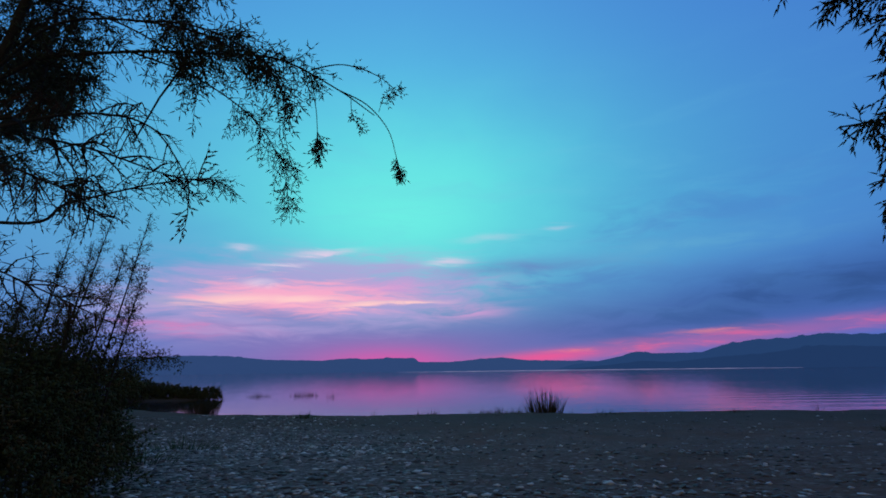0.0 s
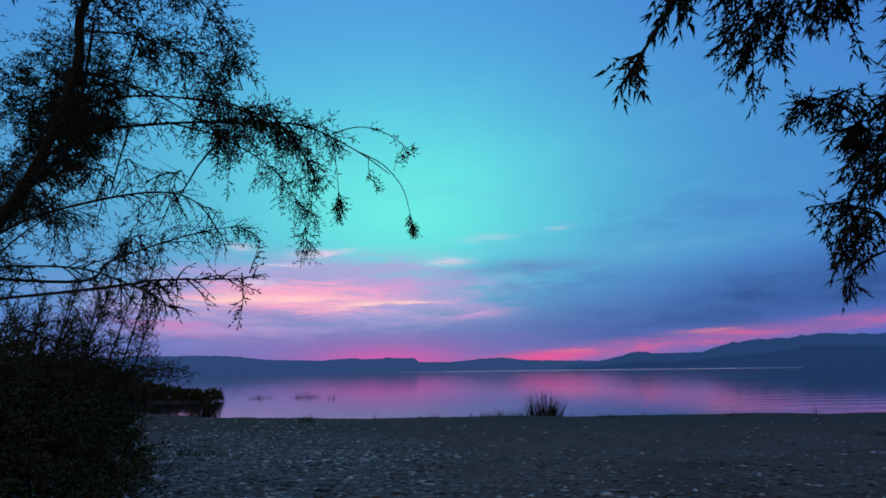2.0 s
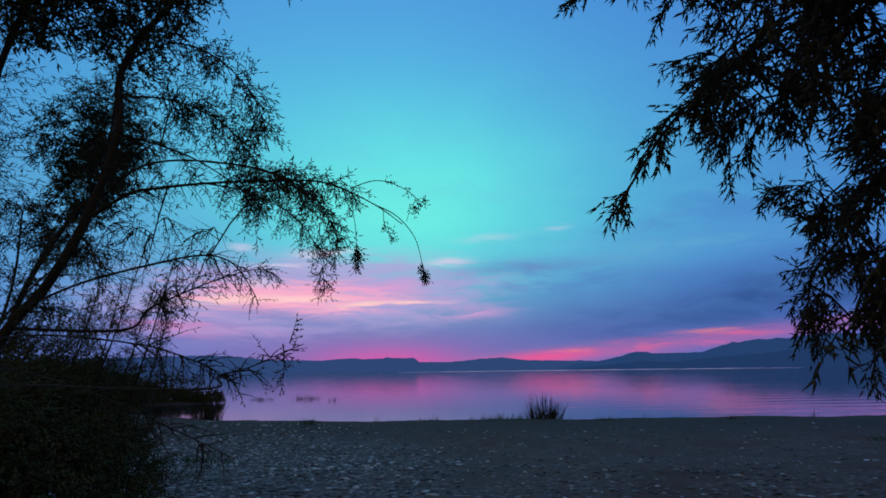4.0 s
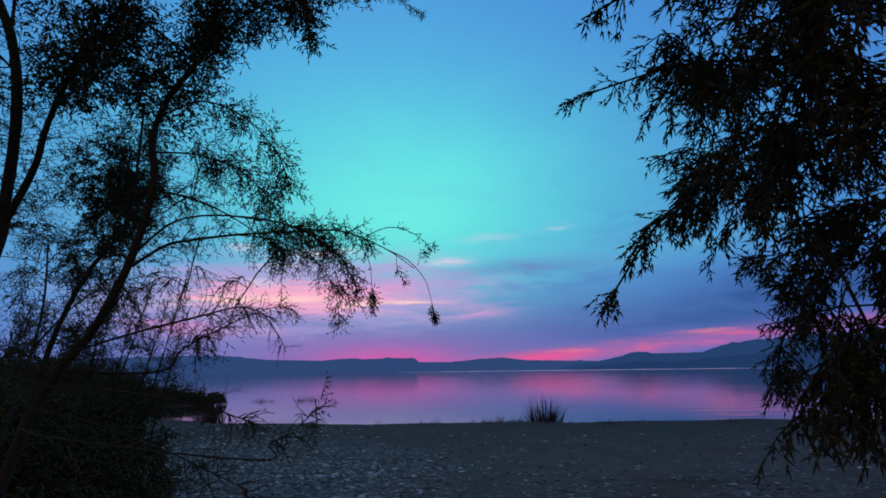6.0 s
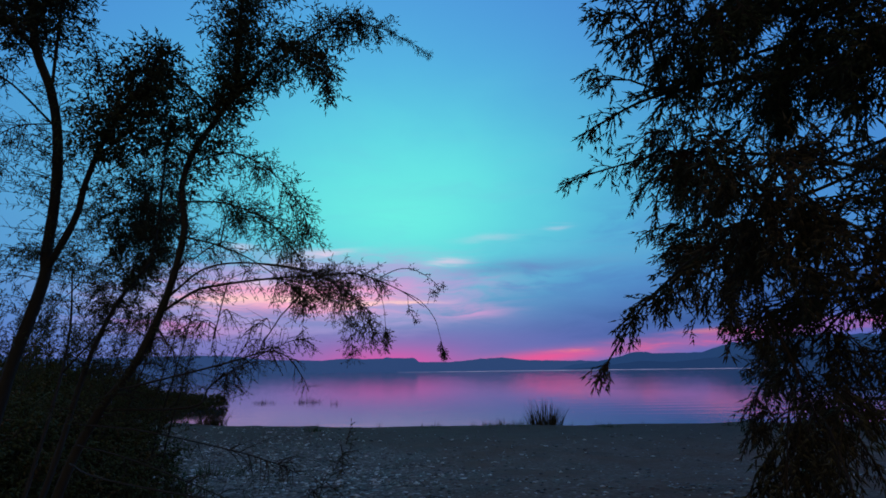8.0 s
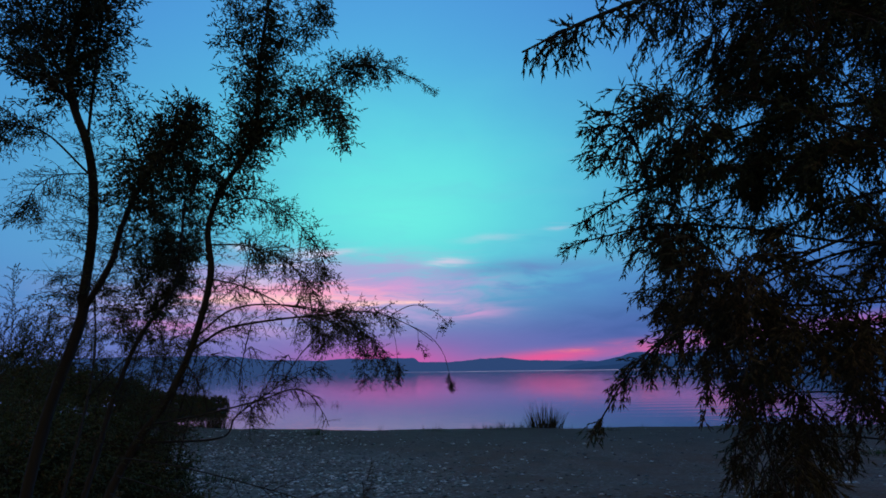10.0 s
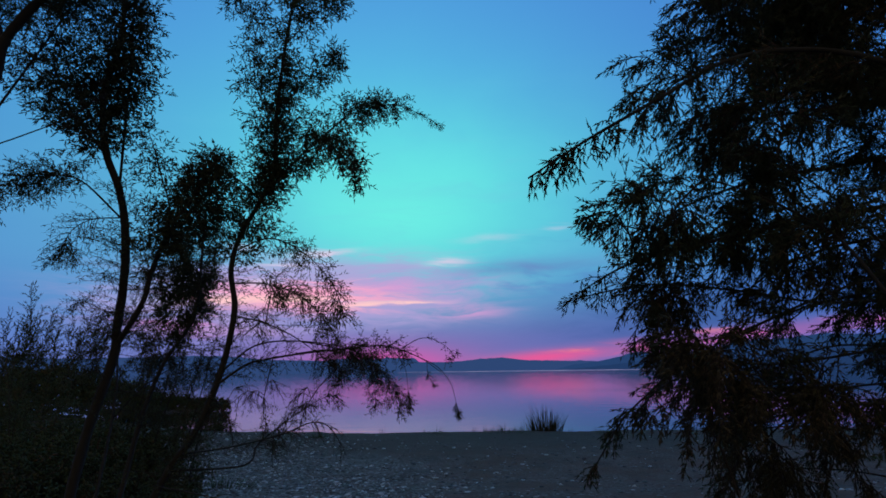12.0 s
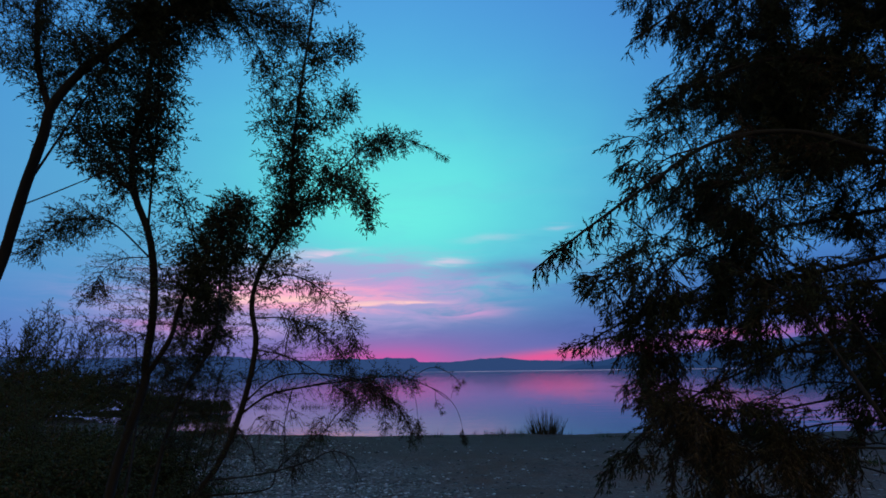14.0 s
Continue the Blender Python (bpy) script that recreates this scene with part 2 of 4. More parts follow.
def build_water():
    v = [(-4000, 12, WATER_Z), (4000, 12, WATER_Z), (4000, 4100, WATER_Z), (-4000, 4100, WATER_Z)]
    return tagged(mesh_object("water", v, [(0, 1, 2, 3)], WATER), "calm lake mirroring the pink and blue dusk sky", "lake", kind="structure")


build_water()


def build_sky():
    r, rings, seg = 4600.0, 20, 72
    v, f = [], []
    for j in range(rings + 1):
        e = radians(-6 + 96 * j / rings)
        for i in range(seg):
            a = 2 * math.pi * i / seg
            v.append((r * math.cos(e) * math.sin(a), r * math.cos(e) * math.cos(a), r * math.sin(e)))
    for j in range(rings):
        for i in range(seg):
            f.append((j * seg + i, (j + 1) * seg + i, (j + 1) * seg + (i + 1) % seg, j * seg + (i + 1) % seg))
    return tagged(mesh_object("backdrop_sky", v, f, SKY), "dusk sky with cyan glow and pink streaked clouds", "sky", kind="structure")


build_sky()


def hill_range(name, dist, skyline, mat, label, depth, seed):
    """A ridge of hills across the lake; skyline: bearing and height in degrees."""
    az = [a for a, _ in skyline]
    hs = [h for _, h in skyline]
    cols, rows = 420, 12
    v, f = [], []
    for j in range(rows + 1):
        k = j / rows
        for i in range(cols + 1):
            a = az[0] + (az[-1] - az[0]) * i / cols
            top = dist * math.tan(radians(max(0.0, float(np.interp(a, az, hs)))))
            top *= 1 + 0.035 * noise.noise(Vector((a * 1.3, seed, 0))) + 0.02 * noise.noise(Vector((a * 5, seed, 3)))
            d = dist - depth + depth * k + (1 - k) * depth * 0.5 * noise.noise(Vector((a * 0.5, seed, 9)))
            z = top * (k ** 0.8) * (1 + (0.25 * noise.noise(Vector((a * 0.9, k * 3, seed))) if 0 < k < 1 else 0)) - (1 - k) * 3 - 0.6
            v.append((d * math.sin(radians(a)), d * math.cos(radians(a)), z))
    n = cols + 1
    for j in range(rows):
        for i in range(cols):
            f.append((j * n + i, j * n + i + 1, (j + 1) * n + i + 1, (j + 1) * n + i))
    return tagged(mesh_object(name, v, f, mat, smooth=True), label, "hill", kind="structure")


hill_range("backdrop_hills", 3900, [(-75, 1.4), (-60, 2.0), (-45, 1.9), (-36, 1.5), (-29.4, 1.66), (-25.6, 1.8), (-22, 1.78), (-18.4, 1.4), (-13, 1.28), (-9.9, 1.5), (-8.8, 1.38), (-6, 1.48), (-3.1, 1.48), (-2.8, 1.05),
                                   (0.6, 1.0), (4, 1.3), (6.2, 1.42), (8.5, 1.1), (16, 0.9), (19.6, 1.2), (28, 1.0), (45, 1.2)], HILL_FAR, "low blue hills across the lake with haze painted on as glow", 500, 2.0)
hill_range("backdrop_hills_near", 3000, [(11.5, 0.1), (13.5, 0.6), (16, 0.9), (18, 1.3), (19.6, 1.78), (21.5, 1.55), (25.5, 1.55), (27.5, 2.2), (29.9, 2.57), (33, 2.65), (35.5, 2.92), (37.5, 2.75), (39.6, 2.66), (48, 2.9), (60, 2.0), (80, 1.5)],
           HILL_NEAR, "darker mountain ridge across the lake with haze painted on as glow", 260, 7.0)

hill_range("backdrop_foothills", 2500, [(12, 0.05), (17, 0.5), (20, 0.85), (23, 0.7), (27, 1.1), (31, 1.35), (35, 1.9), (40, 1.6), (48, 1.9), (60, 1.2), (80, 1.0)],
           HILL_FOOT, "dark wooded foothills with painted haze on the far lake shore", 90, 11.0)


def far_glow_strip():
    """A glowing strip at the hills' foot that paints the bright far waterline."""
    g = Graph("pale_edge_glow")
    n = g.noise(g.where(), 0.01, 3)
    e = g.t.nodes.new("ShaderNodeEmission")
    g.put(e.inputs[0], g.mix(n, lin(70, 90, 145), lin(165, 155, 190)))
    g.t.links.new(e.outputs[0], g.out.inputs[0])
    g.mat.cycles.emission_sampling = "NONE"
    v, f = [], []
    for i in range(121):
        a = radians(-5.0 + 38.5 * i / 120)
        h = 2.6 * math.sin(math.pi * i / 120) ** 0.5 * (0.7 + 0.5 * noise.noise(Vector((i * 0.21, 0, 0))))
        for d, z in ((2380, -0.7), (2384, h - 0.6), (2420, h - 0.3), (2440, -1.0)):
            v.append((d * math.sin(a), d * math.cos(a), z))
    for i in range(120):
        for k in range(3):
            f.append((4 * i + k, 4 * i + k + 1, 4 * i + k + 5, 4 * i + k + 4))
    tagged(mesh_object("backdrop_shore_glow", v, f, g.mat), "thin glowing strip painting the bright line at the far lake edge", "shore", kind="structure")


far_glow_strip()


# ---- plant materials ----
def bark_material():
    g = Graph("tamarisk_bark")
    x, y, z = g.split(g.where())
    n1 = g.noise(g.vec(g.m("MULTIPLY", x, 60), g.m("MULTIPLY", y, 60), g.m("MULTIPLY", z, 9)), 1.0, 5, 0.65)
    n2 = g.noise(g.where(), 7.0, 3)
    col = g.mix(n1, (0.022, 0.016, 0.013, 1), (0.075, 0.055, 0.045, 1))
    col = g.mix(g.m("MULTIPLY", n2, 0.5), col, (0.045, 0.045, 0.035, 1))
    return g.surface(col, 0.9, g.bump(n1, 0.7, 0.004), spec=0.2)


def leaf_material(name, dark, light, dry, share):
    """Needles that differ from tuft to tuft; a share of them has gone dry."""
    g = Graph(name)
    r = g.rand(True)
    wide = g.noise(g.where(), 5.0, 3)
    col = g.mix(g.m("ADD", g.m("MULTIPLY", r, 0.5), g.m("MULTIPLY", wide, 0.5)), dark, light)
    col = g.mix(g.m("MULTIPLY", g.step(wide, 1.0 - share - 0.12, 1.0 - share + 0.12), g.step(r, 0.3, 0.6)), col, dry)
    return g.surface(col, 0.9, spec=0.12)


BARK = bark_material()
TWIG = leaf_material("tamarisk_twig", (0.035, 0.024, 0.018, 1), (0.08, 0.055, 0.04, 1), (0.12, 0.06, 0.042, 1), 0.4)
NEEDLE = leaf_material("tamarisk_needles", (0.045, 0.055, 0.03, 1), (0.105, 0.11, 0.056, 1), (0.15, 0.09, 0.05, 1), 0.36)
NEEDLE_DRY = leaf_material("tamarisk_needles_brown", (0.06, 0.05, 0.028, 1), (0.13, 0.105, 0.055, 1), (0.17, 0.11, 0.06, 1), 0.45)
BUSH_LEAF = leaf_material("bush_leaves", (0.052, 0.07, 0.028, 1), (0.105, 0.112, 0.046, 1), (0.15, 0.09, 0.042, 1), 0.42)
RUSH = leaf_material("rush_blades", (0.02, 0.024, 0.014, 1), (0.06, 0.055, 0.032, 1), (0.09, 0.065, 0.04, 1), 0.45)
GRASS = leaf_material("beach_grass", (0.03, 0.058, 0.02, 1), (0.07, 0.11, 0.04, 1), (0.07, 0.06, 0.035, 1), 0.4)


# ---- plant builders ----
def unit(v):
    return v / (np.linalg.norm(v) + 1e-9)


class Foliage:
    """Gathers twigs and needles, then writes them as meshes."""

    def __init__(self, seed, more=1.0, short=1.0):
        self.r = np.random.RandomState(seed)
        self.more, self.short = more, short
        self.seg, self.leaf = [], []

    def twig(self, p, d, length, rad, droop, wander=0.25, n=6):
        pts, d, p = [np.array(p, float)], unit(np.array(d, float)), np.array(p, float)
        for i in range(n):
            d = unit(d + self.r.normal(0, wander / 2.2, 3) + np.array((0, 0, -droop / n)))
            q = p + d * length / n
            k0, k1 = 1 - 0.75 * i / n, 1 - 0.75 * (i + 1) / n
            self.seg.append((*p, *q, rad * k0, rad * k1))
            p = q
            pts.append(p)
        return pts

    def needles(self, pts, gap, size, wide, lean=0.7, start=0.0):
        """Single needles along a twig, leaning towards its tip."""
        total = sum(np.linalg.norm(b - a) for a, b in zip(pts, pts[1:]))
        n = max(2, int(total * (1 - start) / gap))
        for j in range(n):
            f = (start + (1 - start) * (j + self.r.rand()) / n) * (len(pts) - 1)
            i = min(int(f), len(pts) - 2)
            t = unit(pts[i + 1] - pts[i])
            p = pts[i] + (pts[i + 1] - pts[i]) * (f - i)
            s = self.r.normal(0, 1, 3)
            s = unit(s - t * s.dot(t))
            d = unit(t * lean + s * (1 - 0.45 * lean) + np.array((0, 0, -0.12)))
            self.leaf.append((*p, *d, size * (0.6 + 0.7 * self.r.rand()), wide))
        self.leaf.append((*pts[-1], *unit(pts[-1] - pts[-2]), size, wide))

    def spray(self, p, d, length, droop=0.5, gap=0.022, sub=0.05, size=0.016, wide=0.0030, bare=0.1, needle_gap=0.0082, rad=0.0013, lean=0.42, full=1.0, joints=5):
        """A twig with twiglets on it, all set with needles."""
        main = self.twig(p, d, length, rad, droop, 0.3, joints)
        n = int(length * (1 - bare) / gap)
        for j in range(n):
            f = (bare + (1 - bare) * (j + 0.7 * self.r.rand()) / n) * joints
            i = min(int(f), joints - 1)
            t = unit(main[i + 1] - main[i])
            s = self.r.normal(0, 1, 3)
            s = unit(s - t * s.dot(t))
            q = main[i] + (main[i + 1] - main[i]) * (f - i)
            ln = sub * (0.45 + 0.8 * self.r.rand()) * (1.15 - 0.6 * f / joints)
            tw = self.twig(q, t * lean + s * 0.8, ln, rad * 0.6, droop * 0.5, 0.35, 2)
            if self.r.rand() < full:
                self.needles(tw, needle_gap, size, wide, lean)
        self.needles(main, needle_gap * 1.6, size, wide, lean, max(bare, 0.3))

    def clump(self, centre, radii, count, **k):
        """A thick knot of sprays."""
        for _ in range(count):
            s = unit(self.r.normal(0, 1, 3))
            p = np.array(centre) + s * np.array(radii) * (0.15 + 0.6 * self.r.rand())
            self.spray(p, s + self.r.normal(0, 0.4, 3), float(np.mean(radii)) * (0.5 + 0.6 * self.r.rand()), **k)

    def finish(self, thing, twig_mat, leaf_mat, twig_name="branchwork", leaf_name="crown", spike=False):
        made = []
        if self.seg:
            a = np.array(self.seg)
            p, q, r0, r1 = a[:, :3], a[:, 3:6], a[:, 6:7], a[:, 7:8]
            d = (q - p) / (np.linalg.norm(q - p, axis=1, keepdims=True) + 1e-9)
            u = np.cross(d, np.where(np.abs(d[:, 2:3]) > 0.9, (1.0, 0, 0), (0, 0, 1.0)))
            u /= np.linalg.norm(u, axis=1, keepdims=True) + 1e-9
            w = np.cross(d, u)
            ring = [u * math.cos(b) + w * math.sin(b) for b in (0, 2.0944, 4.18879)]
            v = np.stack([p + c * r0 for c in ring] + [q + c * r1 for c in ring], 1).reshape(-1, 3)
            f = np.array(((0, 1, 4, 3), (1, 2, 5, 4), (2, 0, 3, 5)))
            made.append(fast_mesh(twig_name, v, (np.arange(len(a))[:, None, None] * 6 + f).reshape(-1, 4), twig_mat, thing))
        if self.leaf:
            a = np.array(self.leaf)
            p, d, ln, wd = a[:, :3], a[:, 3:6], a[:, 6:7], a[:, 7:8]
            u = np.cross(d, self.r.normal(0, 1, d.shape))
            u /= np.linalg.norm(u, axis=1, keepdims=True) + 1e-9
            w = np.cross(d, u)
            if spike:
                v = np.stack([p + u * wd * 0.5, p - u * wd * 0.25 + w * wd * 0.43, p - u * wd * 0.25 - w * wd * 0.43, p + d * ln], 1).reshape(-1, 3)
                f = np.array(((3, 0, 1), (3, 1, 2), (3, 2, 0)))
                made.append(fast_mesh(leaf_name, v, (np.arange(len(a))[:, None, None] * 4 + f).reshape(-1, 3), leaf_mat, thing))
            mid = p + d * ln * 0.3
            v = np.stack([p, mid + u * wd * 0.5, mid - u * wd * 0.25 + w * wd * 0.43, mid - u * wd * 0.25 - w * wd * 0.43, p + d * ln], 1).reshape(-1, 3)
            f = np.array(((0, 2, 1), (0, 3, 2), (0, 1, 3), (4, 1, 2), (4, 2, 3), (4, 3, 1)))
            if not spike:
                made.append(fast_mesh(leaf_name, v, (np.arange(len(a))[:, None, None] * 5 + f).reshape(-1, 3), leaf_mat, thing))
        for ob in made:
            tagged(ob, kind="stuff")


def fast_mesh(name, v, f, mat, parent):
    me = bpy.data.meshes.new(name)
    n, k = f.shape
    me.vertices.add(len(v)), me.loops.add(n * k), me.polygons.add(n)
    me.vertices.foreach_set("co", v.astype(np.float32).ravel())
    me.loops.foreach_set("vertex_index", f.astype(np.int32).ravel())
    me.polygons.foreach_set("loop_start", np.arange(0, n * k, k, dtype=np.int32))
    me.materials.append(mat)
    me.update(calc_edges=True)
    ob = new(name, me)
    ob.parent = parent
    return ob


def smooth_line(pts, per=6):
    """Catmull-Rom through the given joints."""
    p = [np.array(a, float) for a in pts]
    p = [2 * p[0] - p[1]] + p + [2 * p[-1] - p[-2]]
    out = []
    for i in range(1, len(p) - 2):
        for k in range(per):
            t = k / per
            a, b, c, d = p[i - 1:i + 3]
            out.append(0.5 * (2 * b + (c - a) * t + (2 * a - 5 * b + 4 * c - d) * t * t + (3 * b - a - 3 * c + d) * t ** 3))
    return out + [p[-2]]


def limb(name, thing, pts, r0, r1, label="", sides=8, knots=0.12):
    """A tapered, slightly knotted stem or bough; returns its line."""
    line = smooth_line(pts)
    bm = bmesh.new()
    rings = []
    ref = np.array((0.3, 0.9, 0.2))
    for i, p in enumerate(line):
        t = unit(line[min(i + 1, len(line) - 1)] - line[max(i - 1, 0)])
        u = unit(np.cross(t, ref))
        w = np.cross(t, u)
        r = r0 + (r1 - r0) * i / (len(line) - 1)
        rings.append([bm.verts.new(p + (u * math.cos(a) + w * math.sin(a)) * r * (1 + knots * noise.noise(Vector(p * 22) + Vector((math.cos(a), math.sin(a), 0)))))
                      for a in (2 * math.pi * s / sides for s in range(sides))])
    for a, b in zip(rings, rings[1:]):
        for s in range(sides):
            bm.faces.new((a[s], a[(s + 1) % sides], b[(s + 1) % sides], b[s])).smooth = True
    bm.faces.new(rings[-1])
    bm.faces.new(rings[0][::-1])
    me = bpy.data.meshes.new(name)
    bm.to_mesh(me)
    bm.free()
    me.materials.append(BARK)
    ob = new(name, me)
    ob.parent = thing
    if label:
        tagged(ob, label)
    return line


def dress(fol, line, f0, f1, count, length, out=0.75, along=0.55, up=0.0, droop=0.5, **k):
    """Sprays along a limb from share f0 to f1 of it."""
    n = len(line) - 1
    for _ in range(int(count * fol.more)):
        rel = fol.r.rand()
        f = (f0 + (f1 - f0) * rel) * n
        i = min(int(f), n - 1)
        t = unit(line[i + 1] - line[i])
        s = fol.r.normal(0, 1, 3)
        s = unit(s - t * s.dot(t))
        fol.spray(line[i] + (line[i + 1] - line[i]) * (f - i), t * along + s * out + np.array((0, 0, up)), length * fol.short * (1.15 - 0.5 * rel) * (0.5 + 0.7 * fol.r.rand()), droop=droop, **k)


def puff(f, spots, x, y, z, r, count, n, flow=(-0.35, 0.0, -0.30)):
    """A loose clump of boughlets that leave the nearest bough and droop."""
    c = np.array((x, y, z))
    away = np.linalg.norm(spots - c - np.array((0.05, 0, 0.04)), axis=1)
    q = spots[int(away.argmin())]
    mid = (c + q) / 2 + np.array((0, 0, 0.10 * float(away.min())))
    f.seg.append((*q, *mid, 0.0026, 0.0022))
    f.seg.append((*mid, *c, 0.0022, 0.0016))
    flow = unit(c - q) * 0.45 + np.array(flow)
    boughlets = max(3, int(count / 7))
    for _ in range(boughlets):
        end = c + unit(f.r.normal(0, 1, 3)) * r * (0.45 + 0.5 * f.r.rand())
        root = mid + (c - mid) * f.r.rand()
        line = smooth_line([root, (root + end) / 2 + np.array((0, 0, 0.25 * r)), end], 3)
        for a, b in zip(line, line[1:]):
            f.seg.append((*a, *b, 0.0014, 0.0011))
        for _ in range(7):
            k = 0.25 + 0.75 * f.r.rand()
            i = min(int(k * (len(line) - 1)), len(line) - 2)
            p = line[i] + (line[i + 1] - line[i]) * (k * (len(line) - 1) - i)
            d = unit(end - root) * 0.6 + flow + f.r.normal(0, 0.38, 3)
            f.spray(p, d, r * (0.28 + 0.34 * f.r.rand()), droop=0.8, **n)


def thing_at(name, x, y, label, category, group=""):
    """An Empty on the ground that parents a plant's parts, whose meshes are in world places."""
    ob = new(name)
    ob.location = (x, y, max(ground_z(x, y), WATER_Z))
    return tagged(ob, label, category, group)


def settle(thing):
    """Lets the parts keep their world places under the thing's own place."""
    inv = Matrix.Translation(thing.location).inverted()
    for c in thing.children:
        c.matrix_parent_inverse = inv


# ---- the tamarisk with two slender stems ----
def tamarisk_slender():
    t = thing_at("tamarisk_tree", -1.12, 0.9, "slender tamarisk with leaning stem and drooping feathery boughs", "tree", "tamarisks")
    f = Foliage(11, 2.0, 0.8)
    thick = dict(size=0.021, wide=0.0056, gap=0.022, sub=0.058, needle_gap=0.0098)
    fine = dict(size=0.008, wide=0.0017, needle_gap=0.006)
    near = dict(size=0.0145, wide=0.0029, lean=0.35, needle_gap=0.0085)
    a = limb("stem", t, [(-1.15, 0.86, -0.03), (-1.11, 0.86, 0.35), (-1.04, 0.86, 0.70), (-0.975, 0.87, 0.88), (-0.912, 0.88, 0.98), (-0.855, 0.90, 1.156), (-0.831, 0.92, 1.363),
                         (-0.866, 0.95, 1.51), (-0.853, 0.98, 1.645), (-0.80, 1.02, 1.79), (-0.768, 1.04, 1.91), (-0.775, 1.04, 2.08), (-0.765, 1.04, 2.33), (-0.742, 1.05, 2.63), (-0.71, 1.06, 3.0), (-0.69, 1.07, 3.3)], 0.0130, 0.004)
    e = limb("stem", t, [(-1.32, 1.05, -0.03), (-1.35, 1.15, 0.35), (-1.33, 1.25, 0.72), (-1.309, 1.30, 1.002), (-1.274, 1.36, 1.212), (-1.193, 1.40, 1.385), (-1.189, 1.42, 1.525), (-1.200, 1.44, 1.714), (-1.215, 1.46, 1.890)], 0.011, 0.004)
    b1 = limb("bough", t, [(-0.86, 0.895, 1.13), (-0.774, 0.90, 1.19), (-0.709, 0.91, 1.208), (-0.587, 0.93, 1.227), (-0.458, 0.96, 1.24), (-0.341, 1.0, 1.25), (-0.229, 1.06, 1.213), (-0.15, 1.08, 1.16)], 0.0044, 0.0011)
    b1b = limb("bough", t, [(-0.85, 0.90, 1.17), (-0.74, 0.88, 1.25), (-0.60, 0.88, 1.262), (-0.44, 0.9, 1.235), (-0.33, 0.92, 1.16)], 0.0033, 0.0011)
    b1c = limb("bough", t, [(-0.84, 0.91, 1.35), (-0.745, 0.93, 1.33), (-0.64, 0.92, 1.285), (-0.54, 0.9, 1.22), (-0.45, 0.88, 1.15)], 0.0028, 0.0010)
    ta = limb("bough", t, [(-0.282, 1.03, 1.245), (-0.23, 1.06, 1.275), (-0.187, 1.08, 1.278), (-0.14, 1.08, 1.255), (-0.103, 1.08, 1.223), (-0.092, 1.08, 1.226)], 0.0015, 0.0006)
    tb = limb("bough", t, [(-0.229, 1.06, 1.213), (-0.165, 1.07, 1.18), (-0.119, 1.08, 1.125), (-0.10, 1.08, 1.06), (-0.09, 1.08, 1.015)], 0.0015, 0.0006)
    tc = limb("bough", t, [(-0.30, 1.02, 1.22), (-0.272, 1.03, 1.17), (-0.262, 1.03, 1.09), (-0.258, 1.03, 1.03)], 0.0011, 0.0006)
    td = limb("bough", t, [(-0.20, 1.06, 1.2), (-0.195, 1.06, 1.15), (-0.17, 1.06, 1.11)], 0.0010, 0.0005)
    te = limb("bough", t, [(-0.14, 1.08, 1.168), (-0.13, 1.08, 1.20), (-0.108, 1.08, 1.218)], 0.0008, 0.0005)
    b2 = limb("bough", t, [(-0.79, 1.02, 1.80), (-0.69, 1.03, 1.94), (-0.575, 1.14, 2.13), (-0.49, 1.24, 2.27), (-0.36, 1.36, 2.345), (-0.25, 1.44, 2.345), (-0.145, 1.5, 2.31)], 0.0044, 0.0009)
    b2b = limb("bough", t, [(-0.72, 1.02, 1.92), (-0.62, 1.0, 2.02), (-0.53, 0.98, 2.0), (-0.47, 0.97, 1.93), (-0.45, 0.97, 1.83)], 0.0022, 0.0009)
    b3 = limb("bough", t, [(-0.97, 0.87, 0.88), (-0.776, 0.95, 0.881), (-0.756, 1.00, 0.931), (-0.729, 1.05, 0.966), (-0.654, 1.15, 1.032), (-0.577, 1.25, 1.077), (-0.522, 1.30, 1.048)], 0.0035, 0.0009)
    b5 = limb("bough", t, [(-0.86, 0.96, 1.58), (-0.74, 0.95, 1.62), (-0.61, 0.93, 1.56), (-0.51, 0.92, 1.45), (-0.46, 0.90, 1.34)], 0.0028, 0.0009)
    b6 = limb("bough", t, [(-0.86, 0.93, 1.46), (-0.74, 0.95, 1.46), (-0.63, 0.96, 1.42), (-0.56, 0.96, 1.36), (-0.50, 0.95, 1.28)], 0.0028, 0.0009)
    l4 = limb("bough", t, [(-1.0, 0.82, 0.76), (-0.74, 0.55, 0.77), (-0.317, 0.323, 0.764), (-0.309, 0.369, 0.778), (-0.292, 0.422, 0.788), (-0.289, 0.527, 0.807), (-0.271, 0.601, 0.826)], 0.0017, 0.0006)
    l5 = limb("bough", t, [(-0.99, 0.82, 0.85), (-0.75, 0.66, 0.85), (-0.50, 0.53, 0.825), (-0.42, 0.53, 0.802), (-0.40, 0.55, 0.79), (-0.378, 0.58, 0.77)], 0.0018, 0.0006)
    l6 = limb("bough", t, [(-0.93, 0.86, 0.93), (-0.75, 0.76, 0.96), (-0.60, 0.75, 0.995), (-0.535, 0.80, 1.02), (-0.49, 0.83, 1.008), (-0.45, 0.84, 0.955), (-0.435, 0.85, 0.92)], 0.0028, 0.0008)
    l7 = limb("bough", t, [(-1.0, 0.84, 0.80), (-0.80, 0.70, 0.79), (-0.58, 0.60, 0.745), (-0.46, 0.58, 0.70), (-0.36, 0.58, 0.655)], 0.0018, 0.0006)
